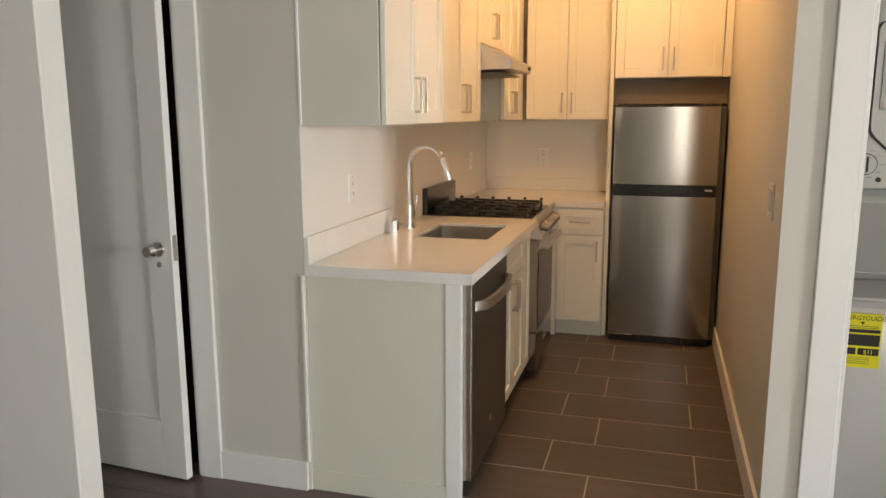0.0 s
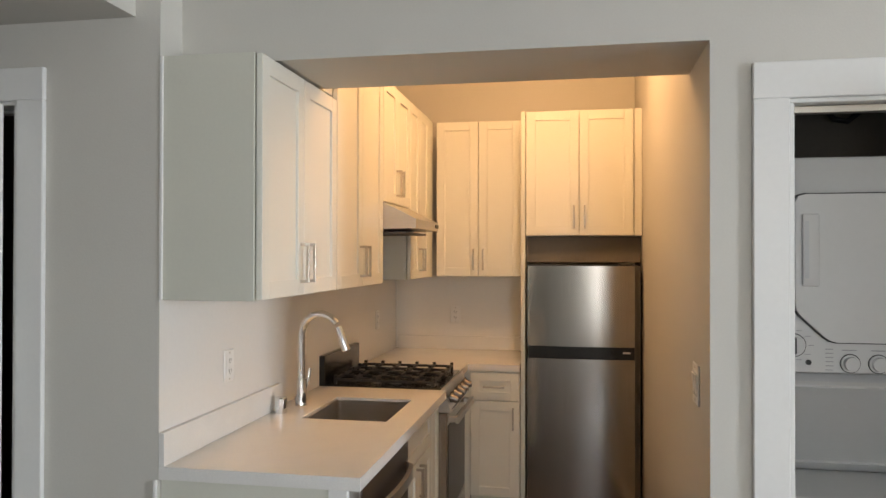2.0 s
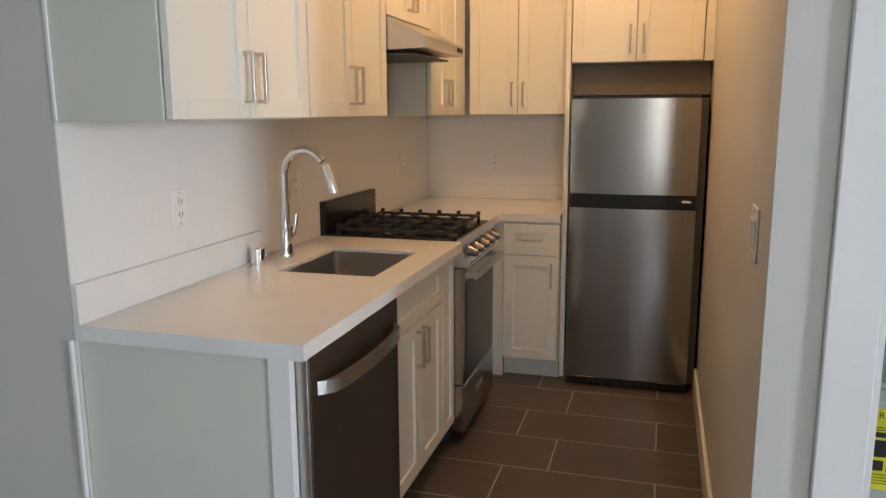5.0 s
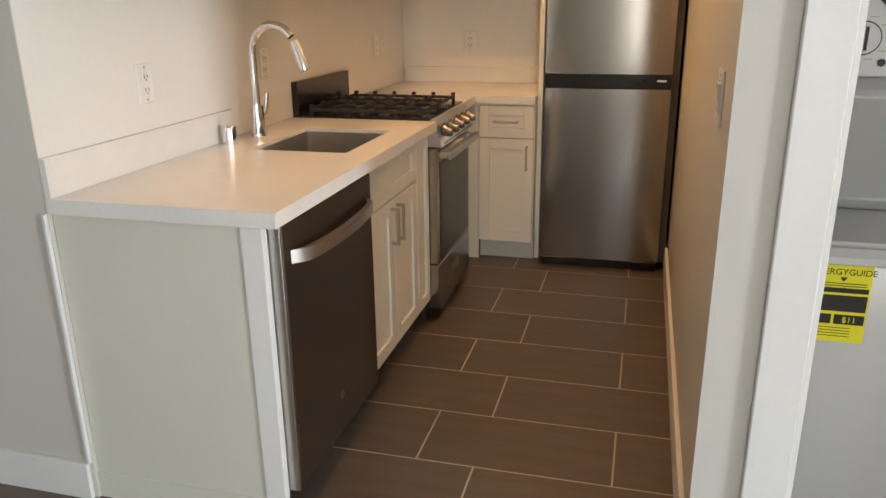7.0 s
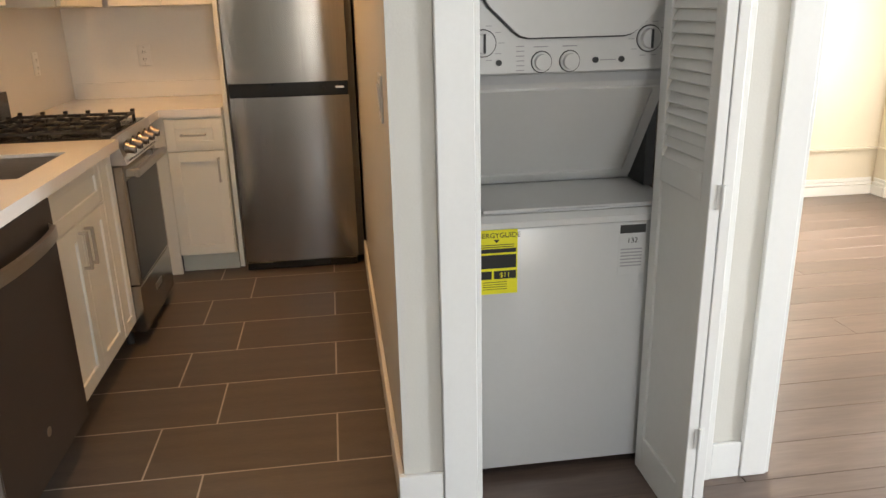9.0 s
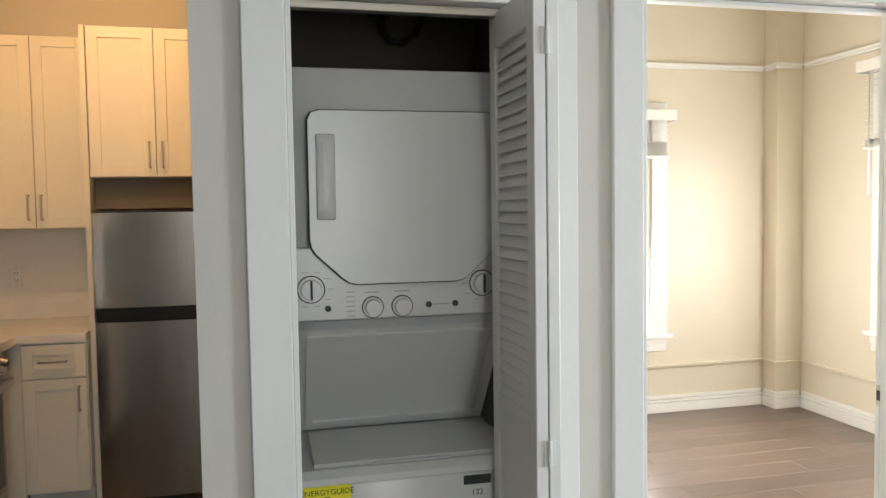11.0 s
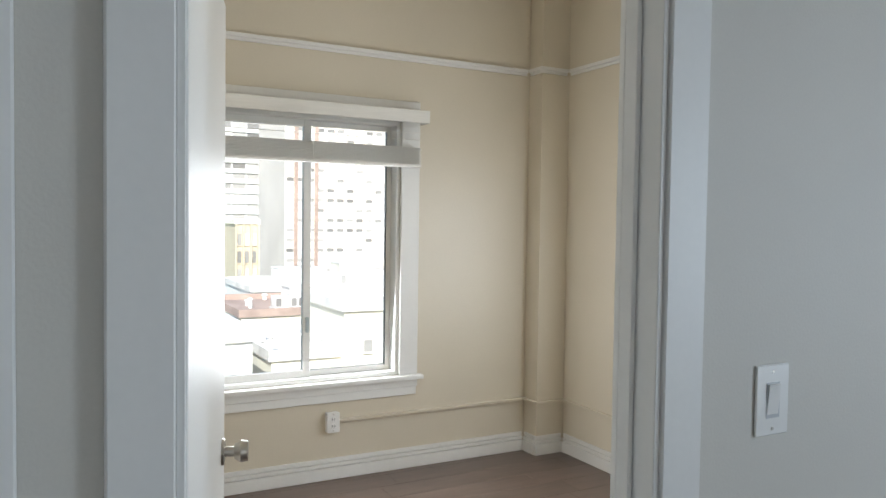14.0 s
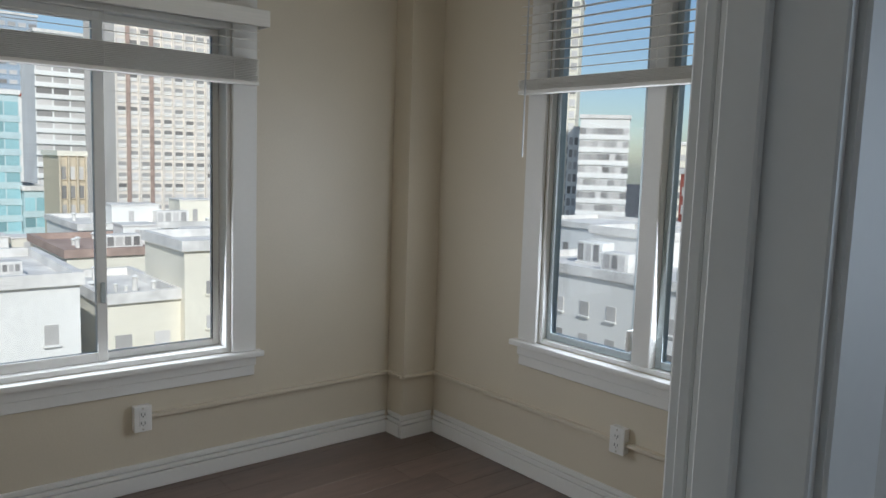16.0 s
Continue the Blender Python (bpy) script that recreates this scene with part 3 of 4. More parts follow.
# worktops
CT0, CT1 = 0.87, 0.91
SX0, SX1, SY0, SY1 = 0.182, 0.537, 0.605, 1.068
def slab_with_hole(xs, ys, z0, z1):
    """A slab over the grid lines xs and ys, open in the middle cell."""
    bm = bmesh.new()
    top = [[bm.verts.new((x, y, z1)) for y in ys] for x in xs]
    for a in range(3):
        for b in range(3):
            if (a, b) != (1, 1):
                bm.faces.new((top[a][b], top[a + 1][b], top[a + 1][b + 1], top[a][b + 1]))
    bmesh.ops.recalc_face_normals(bm, faces=bm.faces)
    r = bmesh.ops.extrude_face_region(bm, geom=list(bm.faces))
    bmesh.ops.translate(bm, verts=[v for v in r["geom"] if isinstance(v, bmesh.types.BMVert)], vec=(0, 0, z0 - z1))
    bmesh.ops.recalc_face_normals(bm, faces=bm.faces)
    return bm


solid("worktop", slab_with_hole((0.002, SX0, SX1, 0.65), (-0.132, SY0, SY1, 1.328), CT0, CT1), M["quartz"], "polished white quartz worktop with a sink cut-out", "worktop")
solid("corner_worktop", boxes(((0.002, 1.932, CT0), (0.62, 2.938, CT1)), ((0.62, 2.235, CT0), (0.934, 2.938, CT1))), M["quartz"], "polished white quartz corner worktop", "worktop")
solid("upstand", boxes(((0.001, -0.132, CT1), (0.021, 0.80, 1.015)), bev=0.0015), M["quartz"], "white quartz upstand along the wall", "upstand")
structure("backsplash_north", boxes(((0.002, 2.9386, 0.912), (0.934, 2.9394, 1.424))), M["backsplash"], "white backsplash on the end wall", "backsplash")
structure("backsplash_west", boxes(((0.0004, -0.127, 0.912), (0.0009, 2.94, 1.424))), M["backsplash"], "white backsplash", "backsplash")
solid("upstand", boxes(((0.022, 2.919, CT1), (0.934, 2.938, 1.0)), bev=0.0015), M["quartz"], "white quartz upstand on the end wall", "upstand")

# sink
bm = bmesh.new()
bmesh.ops.create_cube(bm, size=1.0, matrix=Matrix.LocRotScale(((SX0 + SX1) / 2, (SY0 + SY1) / 2, 0.7935), None, (SX1 - SX0 - 0.002, SY1 - SY0 - 0.002, 0.207)))
bmesh.ops.delete(bm, geom=[f for f in bm.faces if f.normal.z > 0.9], context='FACES')
bmesh.ops.bevel(bm, geom=[e for e in bm.edges if not e.is_boundary], offset=0.02, segments=4, affect='EDGES', profile=0.5)
bmesh.ops.solidify(bm, geom=bm.faces, thickness=-0.002)
snk = thing("sink", "undermount brushed steel sink basin", "sink")
part("basin", bm, M["steel_h"], snk)
part("drain", cyl((((SX0 + SX1) / 2, (SY0 + SY1) / 2, 0.6925), ((SX0 + SX1) / 2, (SY0 + SY1) / 2, 0.697), 0.042, 0.04)), M["chrome"], snk)

# faucet
fx, fy = 0.085, 0.862
fa = thing("faucet", "tall chrome pull-down kitchen faucet", "faucet", pose(fx, fy, CT1))
part("base", cyl(((0, 0, 0), (0, 0, 0.008), 0.027, 0.026), ((0, 0, 0.008), (0, 0, 0.115), 0.0265, 0.023)), M["chrome"], fa)
part("spout", tube([(0, 0, 0.10), (0, 0, 0.2), (0, 0, 0.30)] + [(0.088 - 0.088 * math.cos(a), 0, 0.30 + 0.10 * math.sin(a)) for a in [radians(d) for d in range(12, 156, 12)]], 0.0152, 16), M["chrome"], fa)
part("spray_head", tube([(0.167, 0, 0.343), (0.181, 0, 0.312), (0.199, 0, 0.262), (0.206, 0, 0.243)], [0.0162, 0.0172, 0.0198, 0.019], 16), M["chrome"], fa)
part("lever", tube([(0.004, 0.018, 0.075), (0.012, 0.034, 0.085), (0.018, 0.04, 0.115), (0.022, 0.044, 0.155)], [0.012, 0.012, 0.009, 0.007], 12), M["chrome"], fa)
solid("air_gap", cyl(((0.062, 0.69, CT1), (0.062, 0.69, CT1 + 0.06), 0.027), ((0.062, 0.69, CT1 + 0.06), (0.062, 0.69, CT1 + 0.065), 0.027, 0.024)), M["chrome"], "small chrome air gap cap behind the sink", "air gap")

# dishwasher
dw = thing("dishwasher", "dark slate dishwasher with a curved bar handle", "dishwasher", pose(0.597, -0.095, 0, 0, 0, 90))
part("tub", boxes(((0.008, 0.0, 0.10), (0.64, 0.57, 0.866))), M["fridge_side"], dw)
part("door_front", boxes(((0.010, -0.042, 0.105), (0.642, -0.0005, 0.862)), bev=0.004), M["slate"], dw)
part("door_edge", boxes(((0.002, -0.040, 0.105), (0.0095, 0.0, 0.862)), bev=0.001), M["steel_h"], dw, "bright steel door edge")
part("toe_kick", boxes(((0.008, 0.05, 0.0), (0.64, 0.065, 0.0995))), M["rubber"], dw)
arc = [(0.048 + 0.549 * k / 16, -0.044 - 0.056 * math.sin(math.pi * k / 16) ** 0.3) for k in range(17)]
bm = prism(arc + [(x, y + 0.016) for x, y in reversed(arc[1:-1])], 0.754, 0.79, "z")
part("handle", bm, M["steel_h"], dw, "curved brushed steel handle")
part("badge", cyl(((0.32, -0.0425, 0.235), (0.32, -0.044, 0.235), 0.015)), M["nickel"], dw)

# range
RW = 0.598
rg = thing("gas_range", "stainless gas range with black grates", "range", pose(0.615, 1.331, 0, 0, 0, 90))
part("body", boxes(((0.002, 0.02, 0.06), (RW - 0.002, 0.60, 0.885)), bev=0.002), M["steel"], rg)
part("cooktop", boxes(((0.0, -0.01, 0.885), (RW, 0.585, 0.918)), bev=0.004), M["black"], rg)
part("backguard", boxes(((0.0, 0.585, 0.885), (RW, 0.627, 1.06)), bev=0.003), M["black"], rg)
part("control_panel", prism([(-0.022, 0.915), (-0.055, 0.80), (0.02, 0.80), (0.02, 0.915)], 0.002, RW - 0.002, "x"), M["steel_h"], rg)
for k in range(5):
    kx = 0.075 + k * 0.112
    kn = part("knob", cyl(((kx, -0.038, 0.862), (kx, -0.052, 0.858), 0.026, 0.025), ((kx, -0.052, 0.858), (kx, -0.08, 0.85), 0.020, 0.017)), M["smoked_steel"], rg, "dark polished steel burner knob")
    part("knob_skirt", cyl(((kx, -0.036, 0.8626), (kx, -0.0405, 0.8612), 0.031, 0.030)), M["rubber"], kn)
    part("pointer", boxes(((kx - 0.003, -0.083, 0.838), (kx + 0.003, -0.079, 0.866))), M["rubber"], kn)
for k in range(14):
    part("vent_slot", boxes(((0.06 + k * 0.035, -0.0535, 0.803), (0.085 + k * 0.035, -0.0475, 0.811))), M["rubber"], rg)
od = part("oven_door", boxes(((0.004, -0.036, 0.275), (RW - 0.004, 0.0195, 0.795)), bev=0.004), M["steel"], rg)
part("oven_window", boxes(((0.035, -0.0385, 0.288), (RW - 0.035, -0.0365, 0.728)), bev=0.0008), M["oven_glass"], od, "black oven door glass")
part("oven_handle", boxes(((0.03, -0.092, 0.742), (RW - 0.03, -0.072, 0.778)), ((0.034, -0.0725, 0.746), (0.062, -0.036, 0.774)), ((RW - 0.062, -0.0725, 0.746), (RW - 0.034, -0.036, 0.774)), bev=0.004), M["steel_h"], od, "flat brushed steel handle bar")
wd = part("warming_drawer", boxes(((0.004, -0.036, 0.06), (RW - 0.004, 0.0195, 0.27)), bev=0.004), M["steel"], rg)
part("drawer_grip", boxes(((0.24, -0.039, 0.165), (0.36, -0.0365, 0.195)), bev=0.001), M["steel_h"], wd)
for lx in (0.03, RW - 0.03):
    for ly in (0.05, 0.55):
        part("foot", cyl(((lx, ly, 0), (lx, ly, 0.06), 0.018)), M["rubber"], rg)
for gx in (0.015, 0.305):
    part("grate", boxes(*([((gx + 0.005, 0.03 + k * 0.1, 0.938), (gx + 0.275, 0.043 + k * 0.1, 0.952)) for k in range(6)] + [((gx + q, 0.03, 0.934), (gx + q + 0.013, 0.545, 0.947)) for q in (0.0, 0.13, 0.267)] + [((gx + q, p, 0.9185), (gx + q + 0.014, p + 0.014, 0.936)) for q in (0.0, 0.266) for p in (0.03, 0.28, 0.53)] + [((gx + q, 0.028 + k * 0.1, 0.950), (gx + q + 0.02, 0.045 + k * 0.1, 0.963)) for k in range(6) for q in (0.003, 0.126, 0.257)]), bev=0.002), M["iron"], rg, "cast iron grate")
    for by in (0.15, 0.43):
        part("burner", cyl(((gx + 0.14, by, 0.9185), (gx + 0.14, by, 0.928), 0.05, 0.045), ((gx + 0.14, by, 0.928), (gx + 0.14, by, 0.935), 0.036, 0.033)), M["iron"], rg)

# range hood
hood = thing("range_hood", "under-cabinet stainless range hood", "range hood")
part("canopy", prism([(0.003, 1.828), (0.335, 1.828), (0.50, 1.745), (0.50, 1.70), (0.003, 1.685)], 1.311, 1.903, "y"), M["steel_h"], hood)
part("filter", boxes(((0.06, 1.35, 1.676), (0.44, 1.86, 1.6835))), M["fridge_side"], hood)
part("hood_button", boxes(((0.5005, 1.80, 1.715), (0.505, 1.885, 1.735)), bev=0.001), M["rubber"], hood)

# refrigerator
fr = thing("refrigerator", "brushed stainless top-freezer refrigerator", "refrigerator", pose(0.98, 2.228, 0))
FW = 0.625
part("cabinet_body", boxes(((0.012, 0.062, 0.035), (FW + 0.036, 0.68, 1.505)), bev=0.004), M["fridge_side"], fr)


def bowed(x0, x1, z0, z1):
    n = 16
    out = [(x0 + (x1 - x0) * k / n, 0.018 - 0.018 * math.sin(math.pi * k / n) ** 0.7) for k in range(n + 1)]
    return prism(out + [(x1, 0.06), (x0, 0.06)], z0, z1, "z")


part("freezer_door", bowed(0.0, FW, 1.028, 1.505), M["steel"], fr)
part("fridge_door", bowed(0.0, FW, 0.05, 0.955), M["steel"], fr)
part("gap_strip", boxes(((0.004, 0.012, 0.9555), (FW - 0.004, 0.06, 1.0275)), bev=0.003), M["black"], fr, "black handle recess between the doors")
part("hinge_cover", boxes(((FW - 0.09, 0.01, 1.506), (FW, 0.08, 1.522)), bev=0.003), M["rubber"], fr)
part("top_strip", boxes(((0.0, 0.006, 1.5055), (FW - 0.092, 0.06, 1.514)), bev=0.002), M["rubber"], fr)
part("grille", boxes(((0.008, 0.004, 0.006), (FW - 0.008, 0.06, 0.0485)), bev=0.002), M["black"], fr)
part("latch", boxes(((FW - 0.07, 0.004, 0.99), (FW - 0.025, 0.013, 1.002)), bev=0.002), M["chrome"], fr)
for lx in (0.04, FW - 0.03):
    for ly in (0.07, 0.6):
        part("foot", cyl(((lx, ly, 0), (lx, ly, 0.036), 0.02)), M["rubber"], fr)


# ---- outlets and switches ----
def plate(name, label, m, w, h, kind):
    t = thing(name, label, "outlet" if kind == "outlet" else "light switch", m)
    p = part("cover_plate", boxes(((-w / 2, -0.006, -h / 2), (w / 2, 0, h / 2)), bev=0.003), M["white_plastic"], t)
    if kind == "outlet":
        for dz in (-0.02, 0.02):
            r = part("receptacle", boxes(((-0.016, -0.0085, dz - 0.0155), (0.016, -0.0062, dz + 0.0155)), bev=0.002), M["white_plastic"], t)
            part("slot", boxes(((-0.009, -0.0092, dz - 0.004), (-0.006, -0.0087, dz + 0.008)), ((0.006, -0.0092, dz - 0.004), (0.009, -0.0092 + 0.0005, dz + 0.007)), ((-0.002, -0.0092, dz - 0.011), (0.002, -0.0087, dz - 0.007))), M["rubber"], r)
    else:
        n = 1 if kind == "switch" else 2
        for k in range(n):
            cx = (k - (n - 1) / 2) * 0.046
            part("rocker", prism([(-0.012, 0.033), (-0.0065, -0.033), (-0.0062, -0.033), (-0.0062, 0.033)], cx - 0.0165, cx + 0.0165, "x"), M["white_plastic"], t)
            part("rocker_gap", boxes(((cx - 0.02, -0.0068, -0.037), (cx + 0.02, -0.0061, 0.037))), M["grey_plastic"], t)
    for dz in (-h * 0.4, h * 0.4):
        part("screw", cyl(((0, -0.006, dz), (0, -0.0072, dz), 0.0035)), M["nickel"], t)
    return t


plate("outlet", "white wall outlet above the worktop", pose(0.001, 0.335, 1.155, 0, 0, 90), 0.075, 0.12, "outlet")
plate("outlet", "white wall outlet above the worktop near the sink", pose(0.001, 1.10, 1.155, 0, 0, 90), 0.075, 0.12, "outlet")
plate("outlet", "white wall outlet above the corner worktop", pose(0.001, 2.42, 1.15, 0, 0, 90), 0.075, 0.12, "outlet")
plate("outlet", "white wall outlet on the kitchen end wall", pose(0.43, 2.94, 1.15), 0.075, 0.12, "outlet")
plate("light_switch", "white double rocker light switch in the kitchen", pose(1.655, 0.245, 1.157, 0, 0, -90), 0.115, 0.13, "double")
plate("light_switch", "white rocker light switch by the bedroom door", pose(3.938, 0, 1.152), 0.10, 0.148, "switch")
for m, lab in ((pose(4.082, 3.09, 0.338), "white surface outlet box under the bedroom window"), (pose(5.65, 1.645, 0.352, 0, 0, -90), "white surface outlet box on the bedroom side wall")):
    o = plate("surface_outlet", lab, m @ pose(0, -0.034, 0), 0.078, 0.118, "outlet")
    part("back_box", boxes(((-0.037, 0.0005, -0.057), (0.037, 0.0335, 0.057)), bev=0.003), M["white_plastic"], o)

# ---- laundry closet ----
LX0, LX1 = 1.868, 2.478
ld = thing("stacked_washer_dryer", "white stacked washer and dryer in a closet", "washer dryer")
part("washer_body", boxes(((LX0, 0.11, 0.03), (LX1, 0.80, 0.80)), bev=0.008), M["enamel"], ld)
wt = part("washer_top", prism([(0.10, 0.803), (0.10, 0.82), (0.12, 0.836), (0.42, 0.85), (0.80, 0.85), (0.80, 0.803)], LX0 - 0.002, LX1 + 0.002, "x"), M["enamel"], ld)
part("washer_lid", prism([(0.135, 0.838), (0.14, 0.846), (0.40, 0.858), (0.40, 0.85)], LX0 + 0.05, LX1 - 0.05, "x"), M["enamel"], wt)
part("lid_grip", boxes(((LX0 + 0.2, 0.124, 0.837), (LX1 - 0.2, 0.136, 0.843)), bev=0.002), M["grey_plastic"], wt)
part("sloped_panel", prism([(0.165, 1.212), (0.43, 0.853), (0.80, 0.853), (0.80, 1.212)], LX0 + 0.012, LX1 - 0.03, "x"), M["enamel"], ld)
for u0, u1, f0, f1 in ((0.03, 0.565, 0.86, 0.885), (0.03, 0.565, 0.075, 0.1), (0.03, 0.052, 0.1005, 0.8595), (0.535, 0.565, 0.1005, 0.8595)):
    ys, zs = (0.165, 0.43), (1.212, 0.853)
    lo, hi = (ys[0] + (ys[1] - ys[0]) * (1 - f0), zs[1] + (zs[0] - zs[1]) * f0), (ys[0] + (ys[1] - ys[0]) * (1 - f1), zs[1] + (zs[0] - zs[1]) * f1)
    part("panel_rib", prism([lo, hi, (hi[0] - 0.0065, hi[1] - 0.0048), (lo[0] - 0.0065, lo[1] - 0.0048)], LX0 + 0.012 + u0, LX0 + 0.012 + u1, "x"), M["enamel"], ld)
part("lid_groove", tube([(LX0 + 0.045, 0.40, 0.8515), (LX0 + 0.047, 0.17, 0.8415), (LX0 + 0.07, 0.134, 0.839), (LX1 - 0.07, 0.134, 0.839), (LX1 - 0.047, 0.17, 0.8415), (LX1 - 0.045, 0.40, 0.8515)], 0.0022, 8), M["grey_plastic"], wt)
part("panel_lip", prism([(0.163, 1.212), (0.185, 1.185), (0.19, 1.189), (0.19, 1.212)], LX0, LX1, "x"), M["grey_plastic"], ld)
part("rear_shroud", boxes(((LX1 - 0.029, 0.3, 0.855), (LX1 - 0.001, 0.80, 1.212))), M["rubber"], ld)
part("dryer_body", boxes(((LX0, 0.185, 1.2125), (LX1, 0.80, 1.868)), bev=0.008), M["enamel"], ld)
cp = part("control_panel", boxes(((LX0 + 0.001, 0.165, 1.2125), (LX1 - 0.001, 0.1845, 1.405)), bev=0.004), M["enamel"], ld)
dx0, dx1 = LX0 + 0.055, LX1 - 0.055
door_half = [(0.03, 1.752), (0.009, 1.746), (0.0, 1.728), (0.0, 1.425), (0.004, 1.404), (0.014, 1.388), (0.082, 1.324), (0.098, 1.313), (0.118, 1.308)]
door_line = [(dx0 + u, v) for u, v in door_half] + [(dx1 - u, v) for u, v in reversed(door_half)]
mid = ((dx0 + dx1) / 2, 1.53)
grow = [(mid[0] + (u - mid[0]) * 1.018, mid[1] + (v - mid[1]) * 1.02) for u, v in door_line]
part("door_gasket", prism(grow, 0.158, 0.1645, "y"), M["rubber"], ld, "dark seam round the dryer door")
dryd = part("dryer_door", prism(door_line, 0.142, 0.164, "y"), M["enamel"], ld)
part("door_handle", boxes(((dx0 + 0.018, 0.132, 1.475), (dx0 + 0.066, 0.1425, 1.692)), bev=0.005), M["enamel"], dryd)
part("handle_recess", boxes(((dx0 + 0.024, 0.1305, 1.50), (dx0 + 0.036, 0.1322, 1.67))), M["grey_plastic"], dryd)
for kx, kz, r in ((1.923, 1.296, 0.034), (2.082, 1.244, 0.027), (2.160, 1.244, 0.027), (2.381, 1.297, 0.034)):
    k = part("dial", cyl(((kx, 0.1645, kz), (kx, 0.158, kz), r, r * 0.97), ((kx, 0.158, kz), (kx, 0.142, kz), r * 0.8, r * 0.74)), M["enamel"], ld)
    part("dial_ring", tube([(kx + r * 1.02 * math.cos(a), 0.1635, kz + r * 1.02 * math.sin(a)) for a in [2 * math.pi * q / 24 for q in range(25)]], 0.0016, 6), M["rubber"], k)
    if r > 0.03:
        part("dial_grip", boxes(((kx - 0.0028, 0.136, kz - r * 0.72), (kx + 0.0028, 0.1425, kz + r * 0.72)), bev=0.001), M["rubber"], k)
    if r > 0.03:
        for a in [2 * math.pi * q / 10 for q in range(10)]:
            mx, mz = kx + 0.050 * math.cos(a), kz + 0.046 * math.sin(a)
            part("dial_mark", boxes(((mx - 0.008, 0.1641, mz - 0.001), (mx + 0.008, 0.1648, mz + 0.001))), M["grey_ink"], k)
for bx in (1.965, 2.232, 2.305):
    part("button", cyl(((bx, 0.165, 1.245), (bx, 0.159, 1.245), 0.008)), M["rubber"], ld)
part("cycle_marks", boxes(*[((2.013, 0.1641, 1.222 + q * 0.0125), (2.035, 0.1648, 1.2245 + q * 0.0125)) for q in range(6)]), M["grey_ink"], ld)
part("option_marks", boxes(((2.245, 0.1641, 1.243), (2.29, 0.1648, 1.2455)), ((2.06, 0.1641, 1.282), (2.1, 0.1648, 1.285)), ((2.14, 0.1641, 1.282), (2.18, 0.1648, 1.285))), M["grey_ink"], ld)
for lx in (LX0 + 0.05, LX1 - 0.05):
    for ly in (0.17, 0.73):
        part("foot", cyl(((lx, ly, 0), (lx, ly, 0.032), 0.02)), M["rubber"], ld)
# labels on the washer
eg = thing("energy_label", "yellow energy label with black print on the washer", "label", pose(1.948, 0.1095, 0.704))
part("paper", boxes(((-0.06, -0.0008, -0.095), (0.06, 0, 0.095))), M["yellow"], eg)
lettering("ENERGYGUIDE", 0.0205, pose(0, -0.001, 0.072, 90), M["ink"], eg)
part("print_block", boxes(((-0.057, -0.0014, -0.018), (0.056, -0.0009, 0.022)), ((-0.057, -0.0014, 0.028), (0.056, -0.0009, 0.04)), ((-0.057, -0.0014, -0.05), (-0.014, -0.0009, -0.026)), ((-0.008, -0.0014, -0.05), (0.056, -0.0009, -0.026))), M["ink"], eg)
part("print_lines", boxes(*[((-0.05, -0.0014, 0.044 + q * 0.006), (0.05, -0.0009, 0.046 + q * 0.006)) for q in range(2)] + [((-0.04, -0.0014, -0.06 - q * 0.007), (0.03, -0.0009, -0.0585 - q * 0.007)) for q in range(4)]), M["ink"], eg)
part("arrow", prism([(-0.008, 0.066), (0.008, 0.066), (0.0, 0.056)], -0.0014, -0.0009, "y"), M["ink"], eg)
lettering("$11", 0.02, pose(0.024, -0.0016, -0.045, 90), M["yellow"], eg)
rl = thing("rating_label", "small white rating sticker on the washer", "label", pose(2.345, 0.1095, 0.72))
part("paper", boxes(((-0.04, -0.0007, -0.08), (0.04, 0, 0.075))), M["enamel"], rl)
part("title_bar", boxes(((-0.038, -0.0013, 0.045), (0.038, -0.0008, 0.07))), M["ink"], rl)
lettering("132", 0.022, pose(0.0, -0.001, 0.016, 90), M["ink"], rl)
part("fine_print", boxes(*[((-0.034, -0.0013, -0.005 - q * 0.01), (0.03, -0.0008, -0.001 - q * 0.01)) for q in range(6)]), M["grey_ink"], rl)
pc = thing("power_cord", "black appliance cord and plug on the closet wall", "cord")
part("plug", boxes(((2.195, 0.87, 2.19), (2.275, 0.949, 2.34)), bev=0.008), M["rubber"], pc)
part("cable", tube([(2.235, 0.90, 2.20), (2.24, 0.89, 2.14), (2.26, 0.88, 2.10), (2.31, 0.88, 2.09), (2.36, 0.89, 2.13), (2.39, 0.91, 2.20), (2.41, 0.94, 2.30)], 0.012, 10), M["rubber"], pc)

# kitchen lamp fitting
kl = thing("ceiling_lamp", "round flush kitchen ceiling lamp", "ceiling lamp", pose(1.05, 1.35, H))
bm = bmesh.new()
addcyl(bm, (0, 0, -0.03), (0, 0, 0), 0.15, 0.15, 32)
part("base", bm, M["white_plastic"], kl)


# ---- bedroom windows ----
def box_frame(x0, x1, z0, z1, w, y0, y1, bev=0.002):
    return boxes(((x0, y0, z0), (x0 + w, y1, z1)), ((x1 - w, y0, z0), (x1, y1, z1)), ((x0 + w, y0, z0), (x1 - w, y1, z0 + w)), ((x0 + w, y0, z1 - w), (x1 - w, y1, z1)), bev=bev)


def pane(parent, x0, x1, z0, z1, y):
    p = part("pane", boxes(((x0, y, z0), (x1, y + 0.004, z1))), M["glass"], parent, "clear glass pane")
    p.visible_shadow = False
    return p


